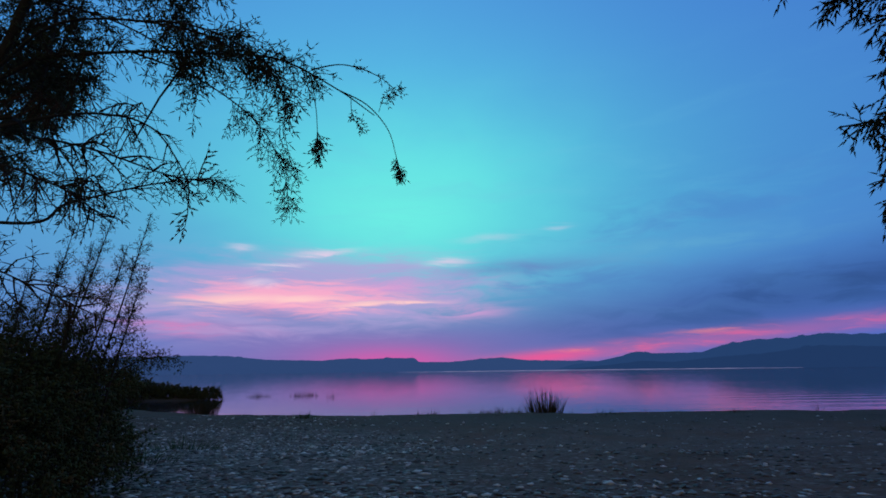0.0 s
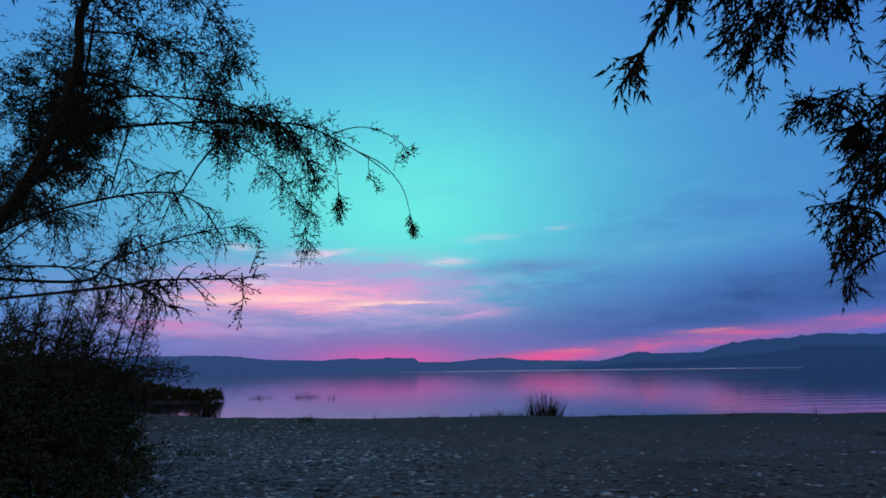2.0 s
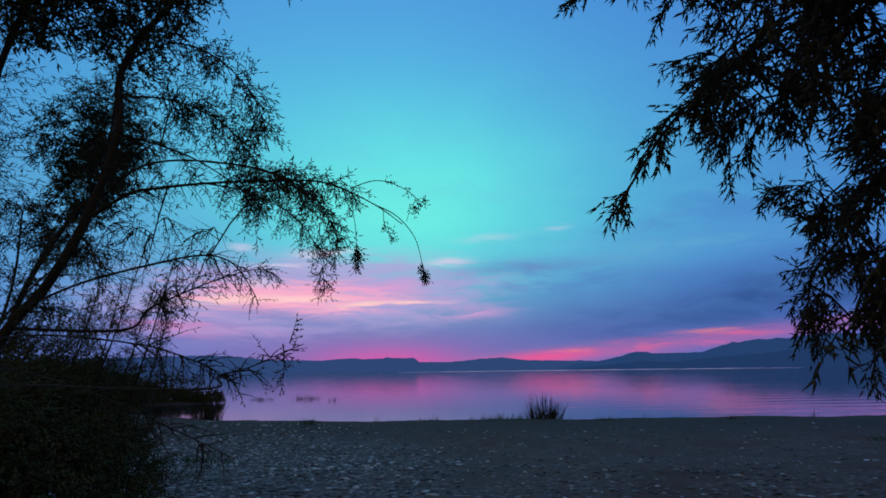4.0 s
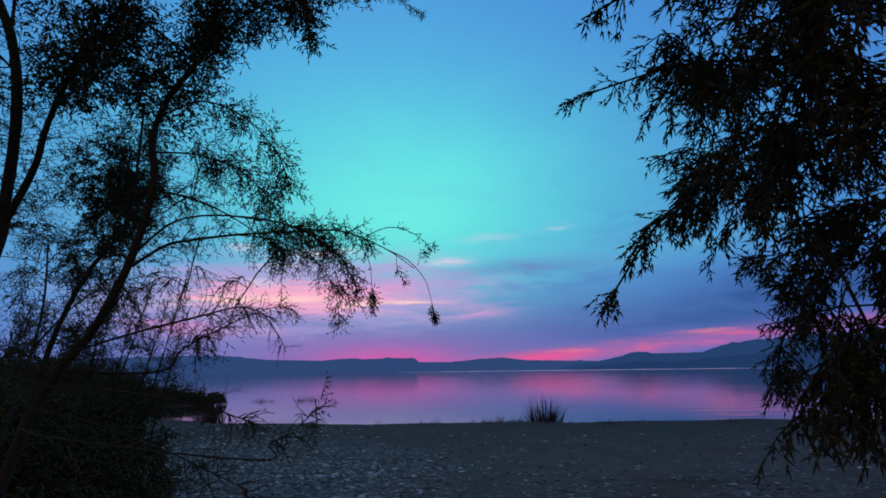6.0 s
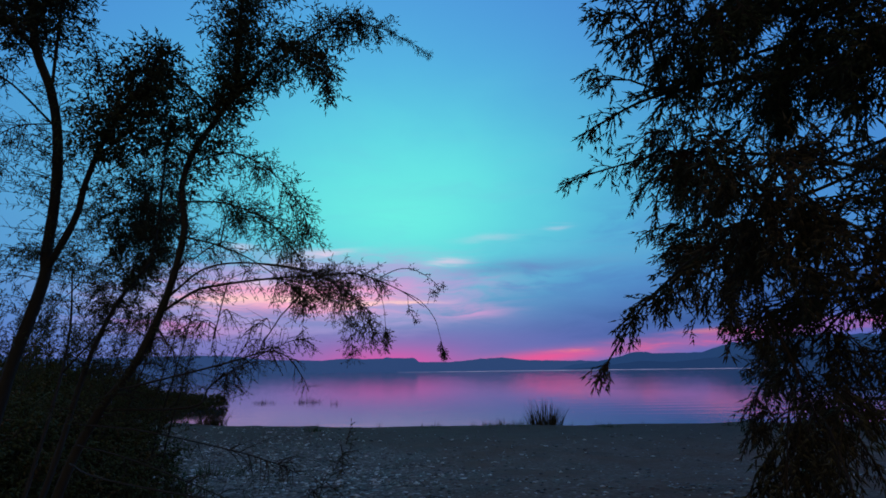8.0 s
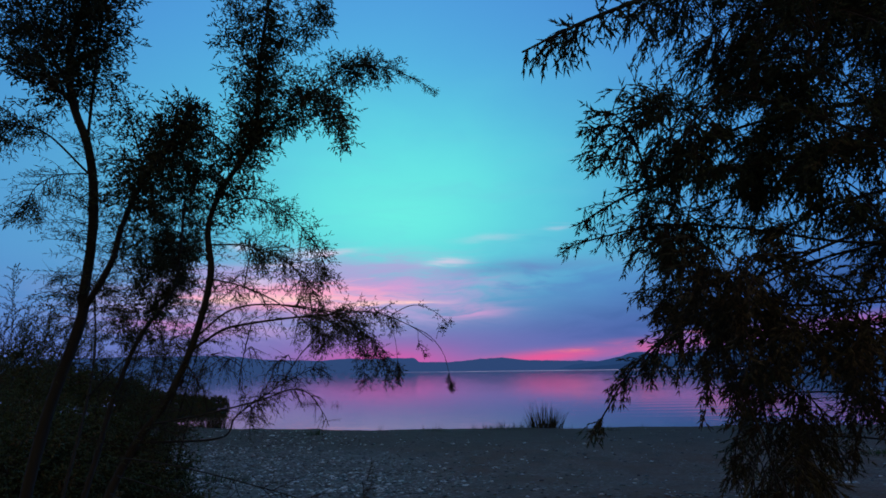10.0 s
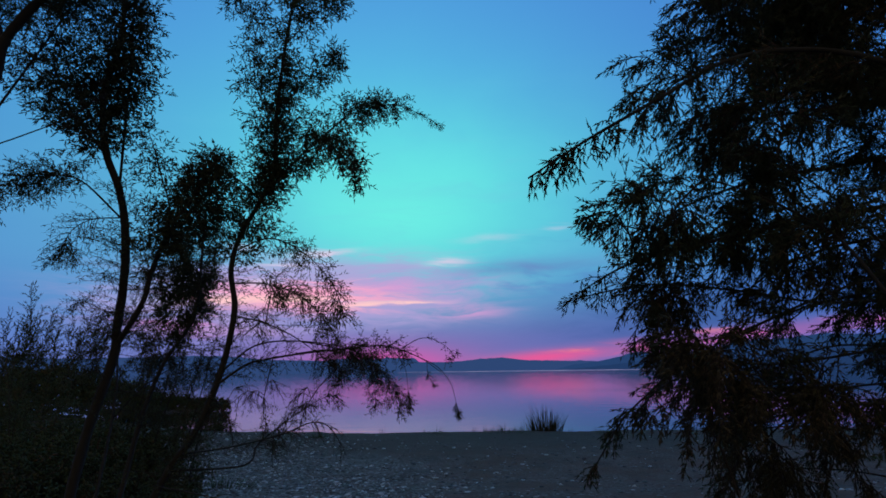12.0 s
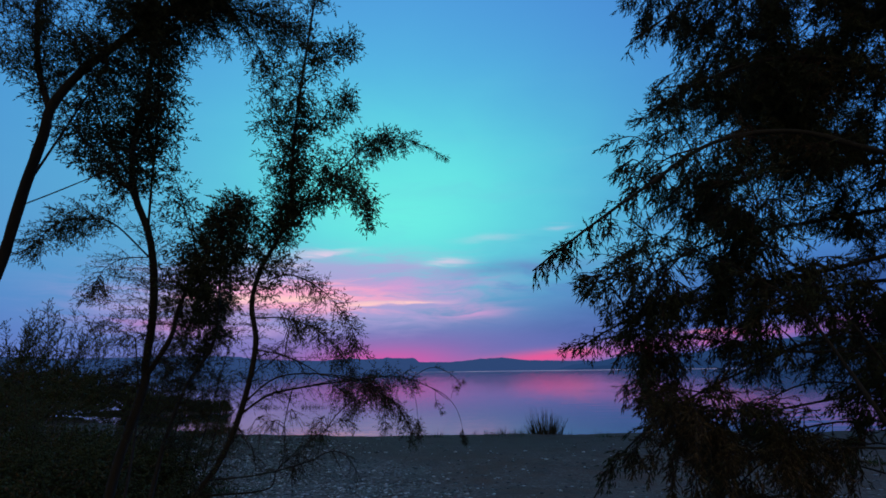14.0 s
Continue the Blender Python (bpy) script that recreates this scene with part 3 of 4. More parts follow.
    b1d = limb("bough", t, [(-0.62, 0.92, 1.225), (-0.54, 1.05, 1.24), (-0.46, 1.2, 1.21), (-0.42, 1.3, 1.13), (-0.41, 1.35, 1.03)], 0.0022, 0.0008)
    b1e = limb("bough", t, [(-0.60, 0.88, 1.262), (-0.45, 0.86, 1.23), (-0.33, 0.855, 1.16), (-0.27, 0.857, 1.06)], 0.0022, 0.0008)
    s1 = limb("bough", t, [(-0.77, 1.04, 2.15), (-0.68, 1.05, 2.28), (-0.60, 1.05, 2.37), (-0.56, 1.05, 2.40)], 0.0022, 0.0008)
    s2 = limb("bough", t, [(-0.75, 1.04, 2.45), (-0.65, 1.05, 2.58), (-0.55, 1.05, 2.68)], 0.0022, 0.0008)
    s3 = limb("bough", t, [(-0.77, 1.04, 2.1), (-0.86, 1.04, 2.25), (-0.88, 1.04, 2.45), (-0.86, 1.04, 2.65)], 0.0022, 0.0008)
    sa = limb("bough", t, [(-0.807, 1.02, 1.782), (-0.887, 1.00, 1.857), (-0.959, 0.98, 1.898), (-1.004, 0.96, 1.870), (-1.027, 0.95, 1.811)], 0.0035, 0.001)
    sb = limb("bough", t, [(-0.844, 1.00, 1.699), (-0.913, 1.00, 1.756), (-0.965, 1.00, 1.734), (-0.993, 1.00, 1.668)], 0.003, 0.001)
    for line in (sa, sb):
        dress(f, line, 0.1, 1.0, 22, 0.11, droop=0.6, **thick)
    # leaves: the tall feathery top
    for line in (s1, s2, s3):
        dress(f, line, 0.2, 1.0, 30, 0.12, droop=0.6, **thick)
    for line in (b1d, b1e):
        dress(f, line, 0.35, 1.0, 28, 0.085, out=0.7, along=0.5, droop=0.9, gap=0.017, sub=0.035, **near)
    dress(f, a, 0.62, 1.0, 130, 0.19, out=0.65, along=0.7, up=0.2, droop=0.45, **thick)
    dress(f, a, 0.48, 0.66, 60, 0.15, up=0.1, droop=0.4, **thick)
    dress(f, b2, 0.12, 0.72, 60, 0.14, droop=0.9, **thick)
    dress(f, b2, 0.55, 1.0, 26, 0.05, along=0.9, out=0.5, droop=0.7, gap=0.014, sub=0.025)
    dress(f, b2b, 0.1, 1.0, 40, 0.12, droop=1.0, **thick)
    # the big bough over the water
    for line, n, lo, hi in ((b1, 36, 0.48, 0.80), (b1b, 22, 0.55, 0.95), (b1c, 16, 0.70, 1.0)):
        dress(f, line, lo, hi, n, 0.10, out=0.7, along=0.5, droop=0.85, gap=0.017, sub=0.04, **near)
    dress(f, b1, 0.05, 0.42, 14, 0.13, droop=0.5, full=0.55, gap=0.03)
    dress(f, b1c, 0.0, 0.5, 14, 0.13, droop=0.4, full=0.6)
    for line in (ta, td, te):
        dress(f, line, 0.3, 1.0, 7, 0.022, out=0.8, along=0.7, droop=0.3, gap=0.012, sub=0.016, size=0.009)
    dress(f, tb, 0.72, 1.0, 9, 0.028, out=0.6, along=0.8, droop=0.9, gap=0.008, sub=0.018, size=0.011)
    dress(f, tc, 0.6, 1.0, 10, 0.034, out=0.6, along=0.8, droop=0.9, gap=0.008, sub=0.02, size=0.011)
    for px, py, pz, ln in ((-0.40, 1.2, 1.20, 0.17), (-0.33, 1.0, 1.16, 0.12), (-0.48, 0.95, 1.18, 0.12), (-0.52, 0.95, 1.2, 0.10)):
        f.spray((px, py, pz), (0.15, 0, -1), ln, droop=1.0, gap=0.014, sub=0.025)
    # bare-ended lower boughs
    dress(f, b3, 0.3, 0.85, 26, 0.11, droop=0.5, full=0.45, gap=0.03, needle_gap=0.008)
    dress(f, b3, 0.7, 0.95, 8, 0.06, droop=0.9, sub=0.03)
    dress(f, b5, 0.2, 1.0, 44, 0.11, droop=0.8, full=0.9, wide=0.0034)
    dress(f, b6, 0.2, 1.0, 44, 0.11, droop=0.8, full=0.9, wide=0.0034)
    dress(f, l4, 0.5, 0.98, 12, 0.05, droop=0.6, full=0.35, gap=0.03, sub=0.03, **fine)
    f.spray((-0.301, 0.586, 0.826), (0.1, 0.05, -1), 0.075, droop=1.0, gap=0.008, sub=0.02, size=0.008)
    f.spray((-0.291, 0.591, 0.826), (0.0, 0.05, 1), 0.045, droop=0.0, gap=0.008, sub=0.018, size=0.007)
    dress(f, l5, 0.3, 0.95, 16, 0.07, droop=0.8, full=0.5, gap=0.028, sub=0.035, **fine)
    dress(f, l6, 0.2, 0.95, 16, 0.08, droop=0.8, full=0.4, gap=0.03, **fine)
    dress(f, l7, 0.2, 0.95, 18, 0.09, droop=0.7, full=0.5, gap=0.03, **fine)
    # low brush round the stems, and the thick knot
    dress(f, a, 0.18, 0.46, 46, 0.15, out=0.9, along=0.5, droop=0.6, full=0.75, gap=0.026)
    dress(f, e, 0.35, 1.0, 55, 0.16, out=0.9, along=0.4, droop=0.5, full=0.9, wide=0.0036)
    tangle = dict(gap=0.026, sub=0.05, size=0.012, wide=0.0024, needle_gap=0.011, full=0.5, joints=4)
    spots = np.array([q for line in (a, b1, b1c, b3, l6) for q in line])
    for x, y, z, r in ((-0.72, 0.92, 1.06, 0.12), (-0.60, 0.95, 1.04, 0.10), (-0.82, 0.90, 1.02, 0.12), (-0.68, 0.94, 0.96, 0.10), (-0.80, 0.92, 1.28, 0.10), (-0.72, 0.94, 1.42, 0.10)):
        puff(f, spots, x, y, z, r, 34, tangle, (0.3, 0.0, -0.05))
    f.clump((-1.32, 1.62, 1.67), (0.10, 0.10, 0.24), 95, droop=0.6, gap=0.016, sub=0.05, needle_gap=0.0062, size=0.02, wide=0.0055)
    f.clump((-1.277, 1.50, 1.478), (0.10, 0.10, 0.17), 70, droop=0.4, gap=0.013, sub=0.045, needle_gap=0.0045, size=0.018, wide=0.0045)
    f.clump((-1.377, 1.50, 1.638), (0.14, 0.10, 0.13), 36, droop=0.4, gap=0.013, sub=0.045, needle_gap=0.0045, size=0.018, wide=0.0045)
    f.clump((-1.337, 1.45, 1.298), (0.09, 0.09, 0.12), 34, droop=0.4, gap=0.013, sub=0.045, needle_gap=0.0045, size=0.018, wide=0.0045)
    f.clump((-1.297, 1.50, 1.838), (0.14, 0.14, 0.16), 18, droop=0.4, gap=0.016, wide=0.0036)
    f.finish(t, TWIG, NEEDLE)
    settle(t)


# ---- the tamarisk behind it, with the bent stem ----
def tamarisk_bent():
    t = thing_at("tamarisk_tree", -1.35, 1.05, "bent-stemmed tamarisk with airy dark crown", "tree", "tamarisks")
    f = Foliage(23, 1.8, 0.85)
    thick = dict(size=0.021, wide=0.0056, gap=0.022, sub=0.058, needle_gap=0.0098)
    b = limb("stem", t, [(-1.36, 0.98, -0.03), (-1.35, 0.97, 0.45), (-1.30, 0.95, 0.90), (-1.214, 0.92, 1.214), (-1.208, 0.91, 1.310), (-1.186, 0.88, 1.464), (-1.189, 0.86, 1.622), (-1.214, 0.84, 1.762), (-1.261, 0.82, 1.883), (-1.285, 0.81, 2.008), (-1.280, 0.80, 2.136), (-1.262, 0.80, 2.249), (-1.254, 0.80, 2.365), (-1.268, 0.80, 2.583), (-1.286, 0.80, 2.943)], 0.0175, 0.006)
    d = limb("stem", t, [(-1.211, 0.92, 1.252), (-1.107, 0.86, 1.384), (-1.078, 0.84, 1.478), (-1.039, 0.82, 1.573), (-0.989, 0.80, 1.658), (-0.916, 0.79, 1.765), (-0.874, 0.79, 1.867)], 0.0095, 0.0035)
    bl = limb("bough", t, [(-1.205, 0.85, 1.671), (-1.317, 0.80, 1.783), (-1.375, 0.74, 1.781), (-1.423, 0.68, 1.750), (-1.453, 0.62, 1.651)], 0.0035, 0.001)
    bs = limb("bough", t, [(-1.209, 0.85, 1.671), (-1.302, 0.85, 1.666), (-1.366, 0.85, 1.622), (-1.379, 0.85, 1.542)], 0.0022, 0.0008)
    bt = limb("bough", t, [(-1.216, 0.84, 1.783), (-1.218, 0.83, 1.994), (-1.221, 0.83, 2.173), (-1.239, 0.83, 2.407), (-1.248, 0.83, 2.655)], 0.0045, 0.002)
    bu = limb("bough", t, [(-1.273, 0.81, 1.943), (-1.328, 0.78, 2.040), (-1.380, 0.76, 2.151), (-1.416, 0.74, 2.285), (-1.455, 0.74, 2.494)], 0.0045, 0.0015)
    bv = limb("bough", t, [(-1.248, 0.82, 1.861), (-1.369, 0.84, 1.999), (-1.503, 0.86, 2.122), (-1.625, 0.88, 2.274), (-1.696, 0.88, 2.445)], 0.004, 0.0015)
    dd = limb("bough", t, [(-1.036, 0.83, 1.594), (-1.050, 0.86, 1.702), (-1.097, 0.88, 1.814), (-1.147, 0.90, 1.930), (-1.184, 0.90, 2.021)], 0.0035, 0.001)
    de = limb("bough", t, [(-1.053, 0.83, 1.565), (-1.033, 0.90, 1.648), (-0.999, 0.92, 1.759), (-0.985, 0.94, 1.874)], 0.004, 0.001)
    for line in (dd, de):
        dress(f, line, 0.25, 1.0, 20, 0.13, out=0.85, along=0.4, droop=0.6, **thick)
    dress(f, b, 0.56, 1.0, 130, 0.17, out=0.8, along=0.5, droop=0.4, **thick)
    dress(f, bt, 0.3, 1.0, 60, 0.15, droop=0.5, **thick)
    dress(f, bu, 0.2, 1.0, 40, 0.15, droop=0.5, **thick)
    dress(f, bv, 0.3, 1.0, 36, 0.14, droop=0.5, **thick)
    dress(f, d, 0.45, 1.0, 80, 0.13, out=0.85, along=0.4, droop=0.5, **thick)
    dress(f, d, 0.1, 0.5, 12, 0.12, droop=0.3, full=0.4)
    dress(f, bl, 0.2, 1.0, 60, 0.12, droop=0.7, wide=0.0034)
    dress(f, bs, 0.2, 1.0, 20, 0.12, droop=0.8, full=0.25, gap=0.03)
    dress(f, bs, 0.7, 1.0, 14, 0.10, droop=1.0, full=0.8)
    dress(f, b, 0.36, 0.52, 18, 0.16, droop=0.4, full=0.4)
    g = limb("stem", t, [(-1.44, 1.12, -0.03), (-1.52, 1.4, 0.6), (-1.63, 1.65, 1.08), (-1.78, 1.82, 1.45)], 0.009, 0.003)
    h = limb("bough", t, [(-1.60, 1.60, 0.98), (-1.45, 1.56, 1.12), (-1.28, 1.52, 1.22)], 0.004, 0.0015)
    loose = dict(gap=0.022, sub=0.055, size=0.018, wide=0.0034, needle_gap=0.010, full=0.8, joints=4)
    for x, y, z, r in ((-1.80, 1.85, 1.44, 0.15), (-1.62, 1.70, 1.36, 0.14), (-1.97, 1.90, 1.50, 0.12), (-1.40, 1.55, 1.24, 0.13), (-1.26, 1.50, 1.14, 0.12), (-1.78, 1.75, 1.26, 0.15)):
        puff(f, np.array(g + h), x, y, z, r, 40, loose, (0.0, 0.0, 0.1))
    dress(f, b, 0.18, 0.42, 40, 0.20, out=0.9, along=0.4, droop=0.5, full=0.7)
    f.finish(t, TWIG, NEEDLE)
    settle(t)


# ---- the thicker tamarisk nearest the camera ----
def tamarisk_thick():
    t = thing_at("tamarisk_tree", -1.75, 0.75, "thick-stemmed tamarisk with heavy black crown", "tree", "tamarisks")
    f = Foliage(37, 1.5, 0.9)
    c = limb("stem", t, [(-1.78, 0.78, -0.03), (-1.74, 0.75, 0.6), (-1.64, 0.68, 1.15), (-1.545, 0.60, 1.46), (-1.47, 0.55, 1.60), (-1.376, 0.47, 1.783), (-1.273, 0.38, 1.916), (-1.239, 0.35, 1.985), (-1.174, 0.33, 2.06),
                         (-1.085, 0.32, 2.14), (-0.914, 0.3, 2.255), (-0.82, 0.31, 2.32), (-0.74, 0.32, 2.40)], 0.019, 0.007)
    c2 = limb("stem", t, [(-1.241, 0.35, 1.975), (-1.284, 0.34, 2.1), (-1.311, 0.34, 2.245), (-1.32, 0.34, 2.4), (-1.30, 0.35, 2.6)], 0.009, 0.005)
    c3 = limb("bough", t, [(-1.375, 0.47, 1.79), (-1.315, 0.50, 1.98), (-1.262, 0.52, 2.135), (-1.22, 0.54, 2.28)], 0.004, 0.002)
    c4 = limb("bough", t, [(-1.40, 0.48, 1.74), (-1.30, 0.52, 1.81), (-1.20, 0.55, 1.88), (-1.12, 0.58, 1.97)], 0.0022, 0.001)
    c5 = limb("bough", t, [(-0.95, 0.30, 2.23), (-0.80, 0.33, 2.275), (-0.72, 0.36, 2.29), (-0.66, 0.39, 2.285), (-0.62, 0.41, 2.27)], 0.005, 0.0015)
    c6 = limb("bough", t, [(-0.80, 0.33, 2.275), (-0.74, 0.38, 2.25), (-0.70, 0.42, 2.20), (-0.685, 0.44, 2.14)], 0.003, 0.001)
    dress(f, c, 0.68, 1.0, 130, 0.16, out=0.9, along=0.3, up=0.2, droop=0.3, gap=0.016, needle_gap=0.0045)
    f.clump((-0.95, 0.31, 2.30), (0.20, 0.12, 0.08), 110, droop=0.4, gap=0.012, needle_gap=0.004)
    dress(f, c2, 0.1, 1.0, 100, 0.17, droop=0.4)
    f.clump((-1.40, 0.35, 2.25), (0.10, 0.1, 0.10), 40, droop=0.5)
    dress(f, c3, 0.4, 1.0, 26, 0.13, droop=0.5)
    dress(f, c4, 0.7, 1.0, 6, 0.10, droop=0.6, full=0.5)
    dress(f, c5, 0.1, 1.0, 80, 0.13, droop=0.6, gap=0.016)
    dress(f, c6, 0.4, 1.0, 16, 0.09, droop=1.0)
    f.finish(t, TWIG, NEEDLE)
    settle(t)


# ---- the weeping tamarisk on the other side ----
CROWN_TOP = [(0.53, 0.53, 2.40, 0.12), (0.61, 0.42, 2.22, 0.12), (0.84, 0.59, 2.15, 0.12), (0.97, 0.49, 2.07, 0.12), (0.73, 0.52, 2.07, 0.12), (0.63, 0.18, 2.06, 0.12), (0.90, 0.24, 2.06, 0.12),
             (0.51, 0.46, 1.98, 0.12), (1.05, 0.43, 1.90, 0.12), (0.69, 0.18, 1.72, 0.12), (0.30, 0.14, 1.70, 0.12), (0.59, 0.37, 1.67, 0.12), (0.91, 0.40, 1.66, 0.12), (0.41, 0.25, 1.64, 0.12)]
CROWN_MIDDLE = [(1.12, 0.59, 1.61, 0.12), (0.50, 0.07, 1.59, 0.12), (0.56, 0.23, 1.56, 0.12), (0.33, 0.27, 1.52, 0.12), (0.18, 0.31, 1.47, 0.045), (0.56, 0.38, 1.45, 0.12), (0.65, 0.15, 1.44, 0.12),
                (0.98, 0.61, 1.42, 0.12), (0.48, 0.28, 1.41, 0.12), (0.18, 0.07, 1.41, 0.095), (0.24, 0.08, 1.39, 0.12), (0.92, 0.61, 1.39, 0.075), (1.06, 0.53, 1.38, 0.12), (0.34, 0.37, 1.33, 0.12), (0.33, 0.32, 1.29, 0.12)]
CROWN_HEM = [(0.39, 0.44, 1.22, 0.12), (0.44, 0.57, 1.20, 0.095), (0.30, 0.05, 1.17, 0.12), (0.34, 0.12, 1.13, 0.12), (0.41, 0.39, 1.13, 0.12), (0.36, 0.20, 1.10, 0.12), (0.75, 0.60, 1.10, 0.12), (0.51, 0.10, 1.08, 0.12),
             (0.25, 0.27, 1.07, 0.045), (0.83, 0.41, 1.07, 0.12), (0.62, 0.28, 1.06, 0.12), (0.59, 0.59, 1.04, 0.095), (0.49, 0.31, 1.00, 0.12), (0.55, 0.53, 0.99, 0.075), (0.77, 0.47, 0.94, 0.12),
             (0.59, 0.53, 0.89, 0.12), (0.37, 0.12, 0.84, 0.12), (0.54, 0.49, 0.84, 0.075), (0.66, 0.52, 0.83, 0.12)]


def tamarisk_weeping():
    t = thing_at("tamarisk_tree", 1.45, 0.45, "broad weeping tamarisk with dense hanging needle sprays", "tree", "tamarisks")
    f = Foliage(51, 0.75, 0.62)
    limb("stem", t, [(1.47, 0.46, -0.05), (1.42, 0.43, 0.5), (1.33, 0.4, 1.1), (1.22, 0.36, 1.6), (1.12, 0.32, 2.1), (1.05, 0.3, 2.6), (1.0, 0.3, 3.0)], 0.07, 0.02)
    lines = {}
    boughs = {
        "rise": ([(1.40, 0.42, 0.62), (0.95, 0.15, 0.80), (0.70, 0.0, 1.0), (0.572, -0.05, 1.174), (0.547, -0.02, 1.262), (0.515, 0.0, 1.344), (0.5, 0.03, 1.39), (0.429, 0.08, 1.466), (0.34, 0.12, 1.52)], 0.007),
        "rise2": ([(1.40, 0.42, 0.7), (1.0, 0.25, 0.92), (0.80, 0.12, 1.12), (0.66, 0.06, 1.30), (0.56, 0.05, 1.43), (0.46, 0.06, 1.53)], 0.006),
        "arm": ([(1.18, 0.34, 1.80), (0.796, 0.1, 1.72), (0.618, 0.10, 1.77), (0.415, 0.06, 1.73), (0.22, -0.02, 1.60), (0.07, -0.10, 1.49), (-0.02, -0.14, 1.42)], 0.010),
        "top": ([(1.10, 0.31, 2.2), (0.80, 0.27, 2.27), (0.60, 0.23, 2.24), (0.42, 0.2, 2.14), (0.30, 0.2, 2.05)], 0.010),
        "top2": ([(1.08, 0.31, 2.35), (0.85, 0.35, 2.5), (0.6, 0.4, 2.55), (0.4, 0.45, 2.45)], 0.010),
        "mid": ([(1.22, 0.36, 1.60), (0.80, 0.30, 1.50), (0.55, 0.25, 1.45), (0.36, 0.2, 1.40), (0.22, 0.18, 1.36), (0.11, 0.18, 1.30)], 0.009),
        "finger": ([(1.28, 0.38, 1.35), (0.75, 0.33, 1.30), (0.50, 0.33, 1.33), (0.34, 0.36, 1.35), (0.22, 0.40, 1.335), (0.135, 0.43, 1.315)], 0.0045),
        "low": ([(1.30, 0.39, 1.25), (0.80, 0.3, 1.20), (0.55, 0.25, 1.17), (0.40, 0.24, 1.17), (0.29, 0.24, 1.13), (0.22, 0.24, 1.07)], 0.0045),
        "skirt": ([(1.34, 0.4, 1.05), (0.9, 0.3, 1.08), (0.65, 0.25, 1.09), (0.48, 0.22, 1.07), (0.36, 0.2, 1.04)], 0.0045),
        "hang": ([(1.25, 0.37, 1.45), (0.8, 0.32, 1.35), (0.5, 0.30, 1.24), (0.355, 0.30, 1.168), (0.285, 0.305, 1.115), (0.225, 0.31, 1.06), (0.175, 0.31, 0.99), (0.148, 0.31, 0.95)], 0.0045),
        "back": ([(1.34, 0.42, 1.05), (1.0, 0.52, 1.12), (0.75, 0.56, 1.08), (0.62, 0.56, 1.0), (0.54, 0.56, 0.92), (0.53, 0.58, 0.83)], 0.0045),
        "back2": ([(1.38, 0.45, 0.85), (1.05, 0.68, 0.98), (0.82, 0.74, 1.0), (0.70, 0.75, 0.975), (0.615, 0.75, 0.96)], 0.0045),
        "back5": ([(1.27, 0.39, 1.35), (0.92, 0.48, 1.34), (0.68, 0.50, 1.28), (0.53, 0.48, 1.20), (0.44, 0.46, 1.13)], 0.005),
        "back6": ([(1.33, 0.42, 1.12), (1.0, 0.64, 1.22), (0.80, 0.67, 1.17), (0.69, 0.68, 1.10), (0.64, 0.68, 1.05)], 0.0045),
        "back7": ([(1.39, 0.44, 0.78), (1.02, 0.66, 0.88), (0.78, 0.72, 0.89), (0.66, 0.72, 0.85), (0.635, 0.72, 0.80)], 0.004),
        "back3": ([(1.26, 0.4, 1.5), (1.0, 0.62, 1.5), (0.8, 0.70, 1.42), (0.66, 0.72, 1.28)], 0.009),
        "back4": ([(1.18, 0.36, 1.8), (0.9, 0.5, 1.85), (0.65, 0.55, 1.82), (0.45, 0.55, 1.70)], 0.009),
        "fill": ([(1.15, 0.33, 1.95), (0.85, 0.2, 2.0), (0.62, 0.15, 1.98), (0.42, 0.12, 1.90), (0.30, 0.1, 1.82)], 0.009),
        "fill2": ([(1.2, 0.35, 1.7), (0.9, 0.42, 1.66), (0.66, 0.42, 1.62), (0.46, 0.40, 1.55), (0.34, 0.38, 1.48)], 0.009),
    }
    for key, (pts, r) in boughs.items():
        lines[key] = limb("bough", t, pts, r * 0.75, 0.0012)
    n = dict(gap=0.013, sub=0.030, size=0.0125, wide=0.0034, needle_gap=0.0062, lean=0.8, bare=0.05, joints=4)
    for key, count, ln, droop, f0 in (("rise", 40, 0.12, 0.8, 0.66), ("rise2", 30, 0.12, 0.8, 0.55), ("arm", 75, 0.12, 1.0, 0.30), ("top", 90, 0.15, 0.8, 0.10), ("top2", 80, 0.17, 0.7, 0.10), ("mid", 60, 0.12, 0.9, 0.25),
                                      ("finger", 48, 0.10, 0.9, 0.3), ("low", 30, 0.10, 1.1, 0.3), ("skirt", 24, 0.10, 1.0, 0.3), ("hang", 44, 0.09, 1.0, 0.3), ("back", 34, 0.10, 1.1, 0.25),
                                      ("back2", 20, 0.10, 0.8, 0.3), ("back3", 20, 0.13, 1.0, 0.2), ("back5", 36, 0.11, 1.0, 0.2), ("back6", 20, 0.09, 0.9, 0.4), ("back7", 16, 0.09, 1.0, 0.4), ("back4", 40, 0.14, 0.8, 0.15), ("fill", 110, 0.15, 0.8, 0.07), ("fill2", 36, 0.13, 0.9, 0.2)):
        dress(f, lines[key], f0, 0.9, count, ln, out=0.7, along=0.6, droop=droop, **n)
        dress(f, lines[key], 0.8, 1.0, 9, ln * 0.5, out=0.5, along=0.9, droop=droop, **n)
    spots = np.array([q for key in lines for q in lines[key]])
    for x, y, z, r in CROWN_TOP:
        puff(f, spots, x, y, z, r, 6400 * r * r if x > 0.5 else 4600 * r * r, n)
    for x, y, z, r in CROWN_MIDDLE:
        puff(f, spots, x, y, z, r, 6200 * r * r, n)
    # the inner crown, loose below and heavy above
    k = 0
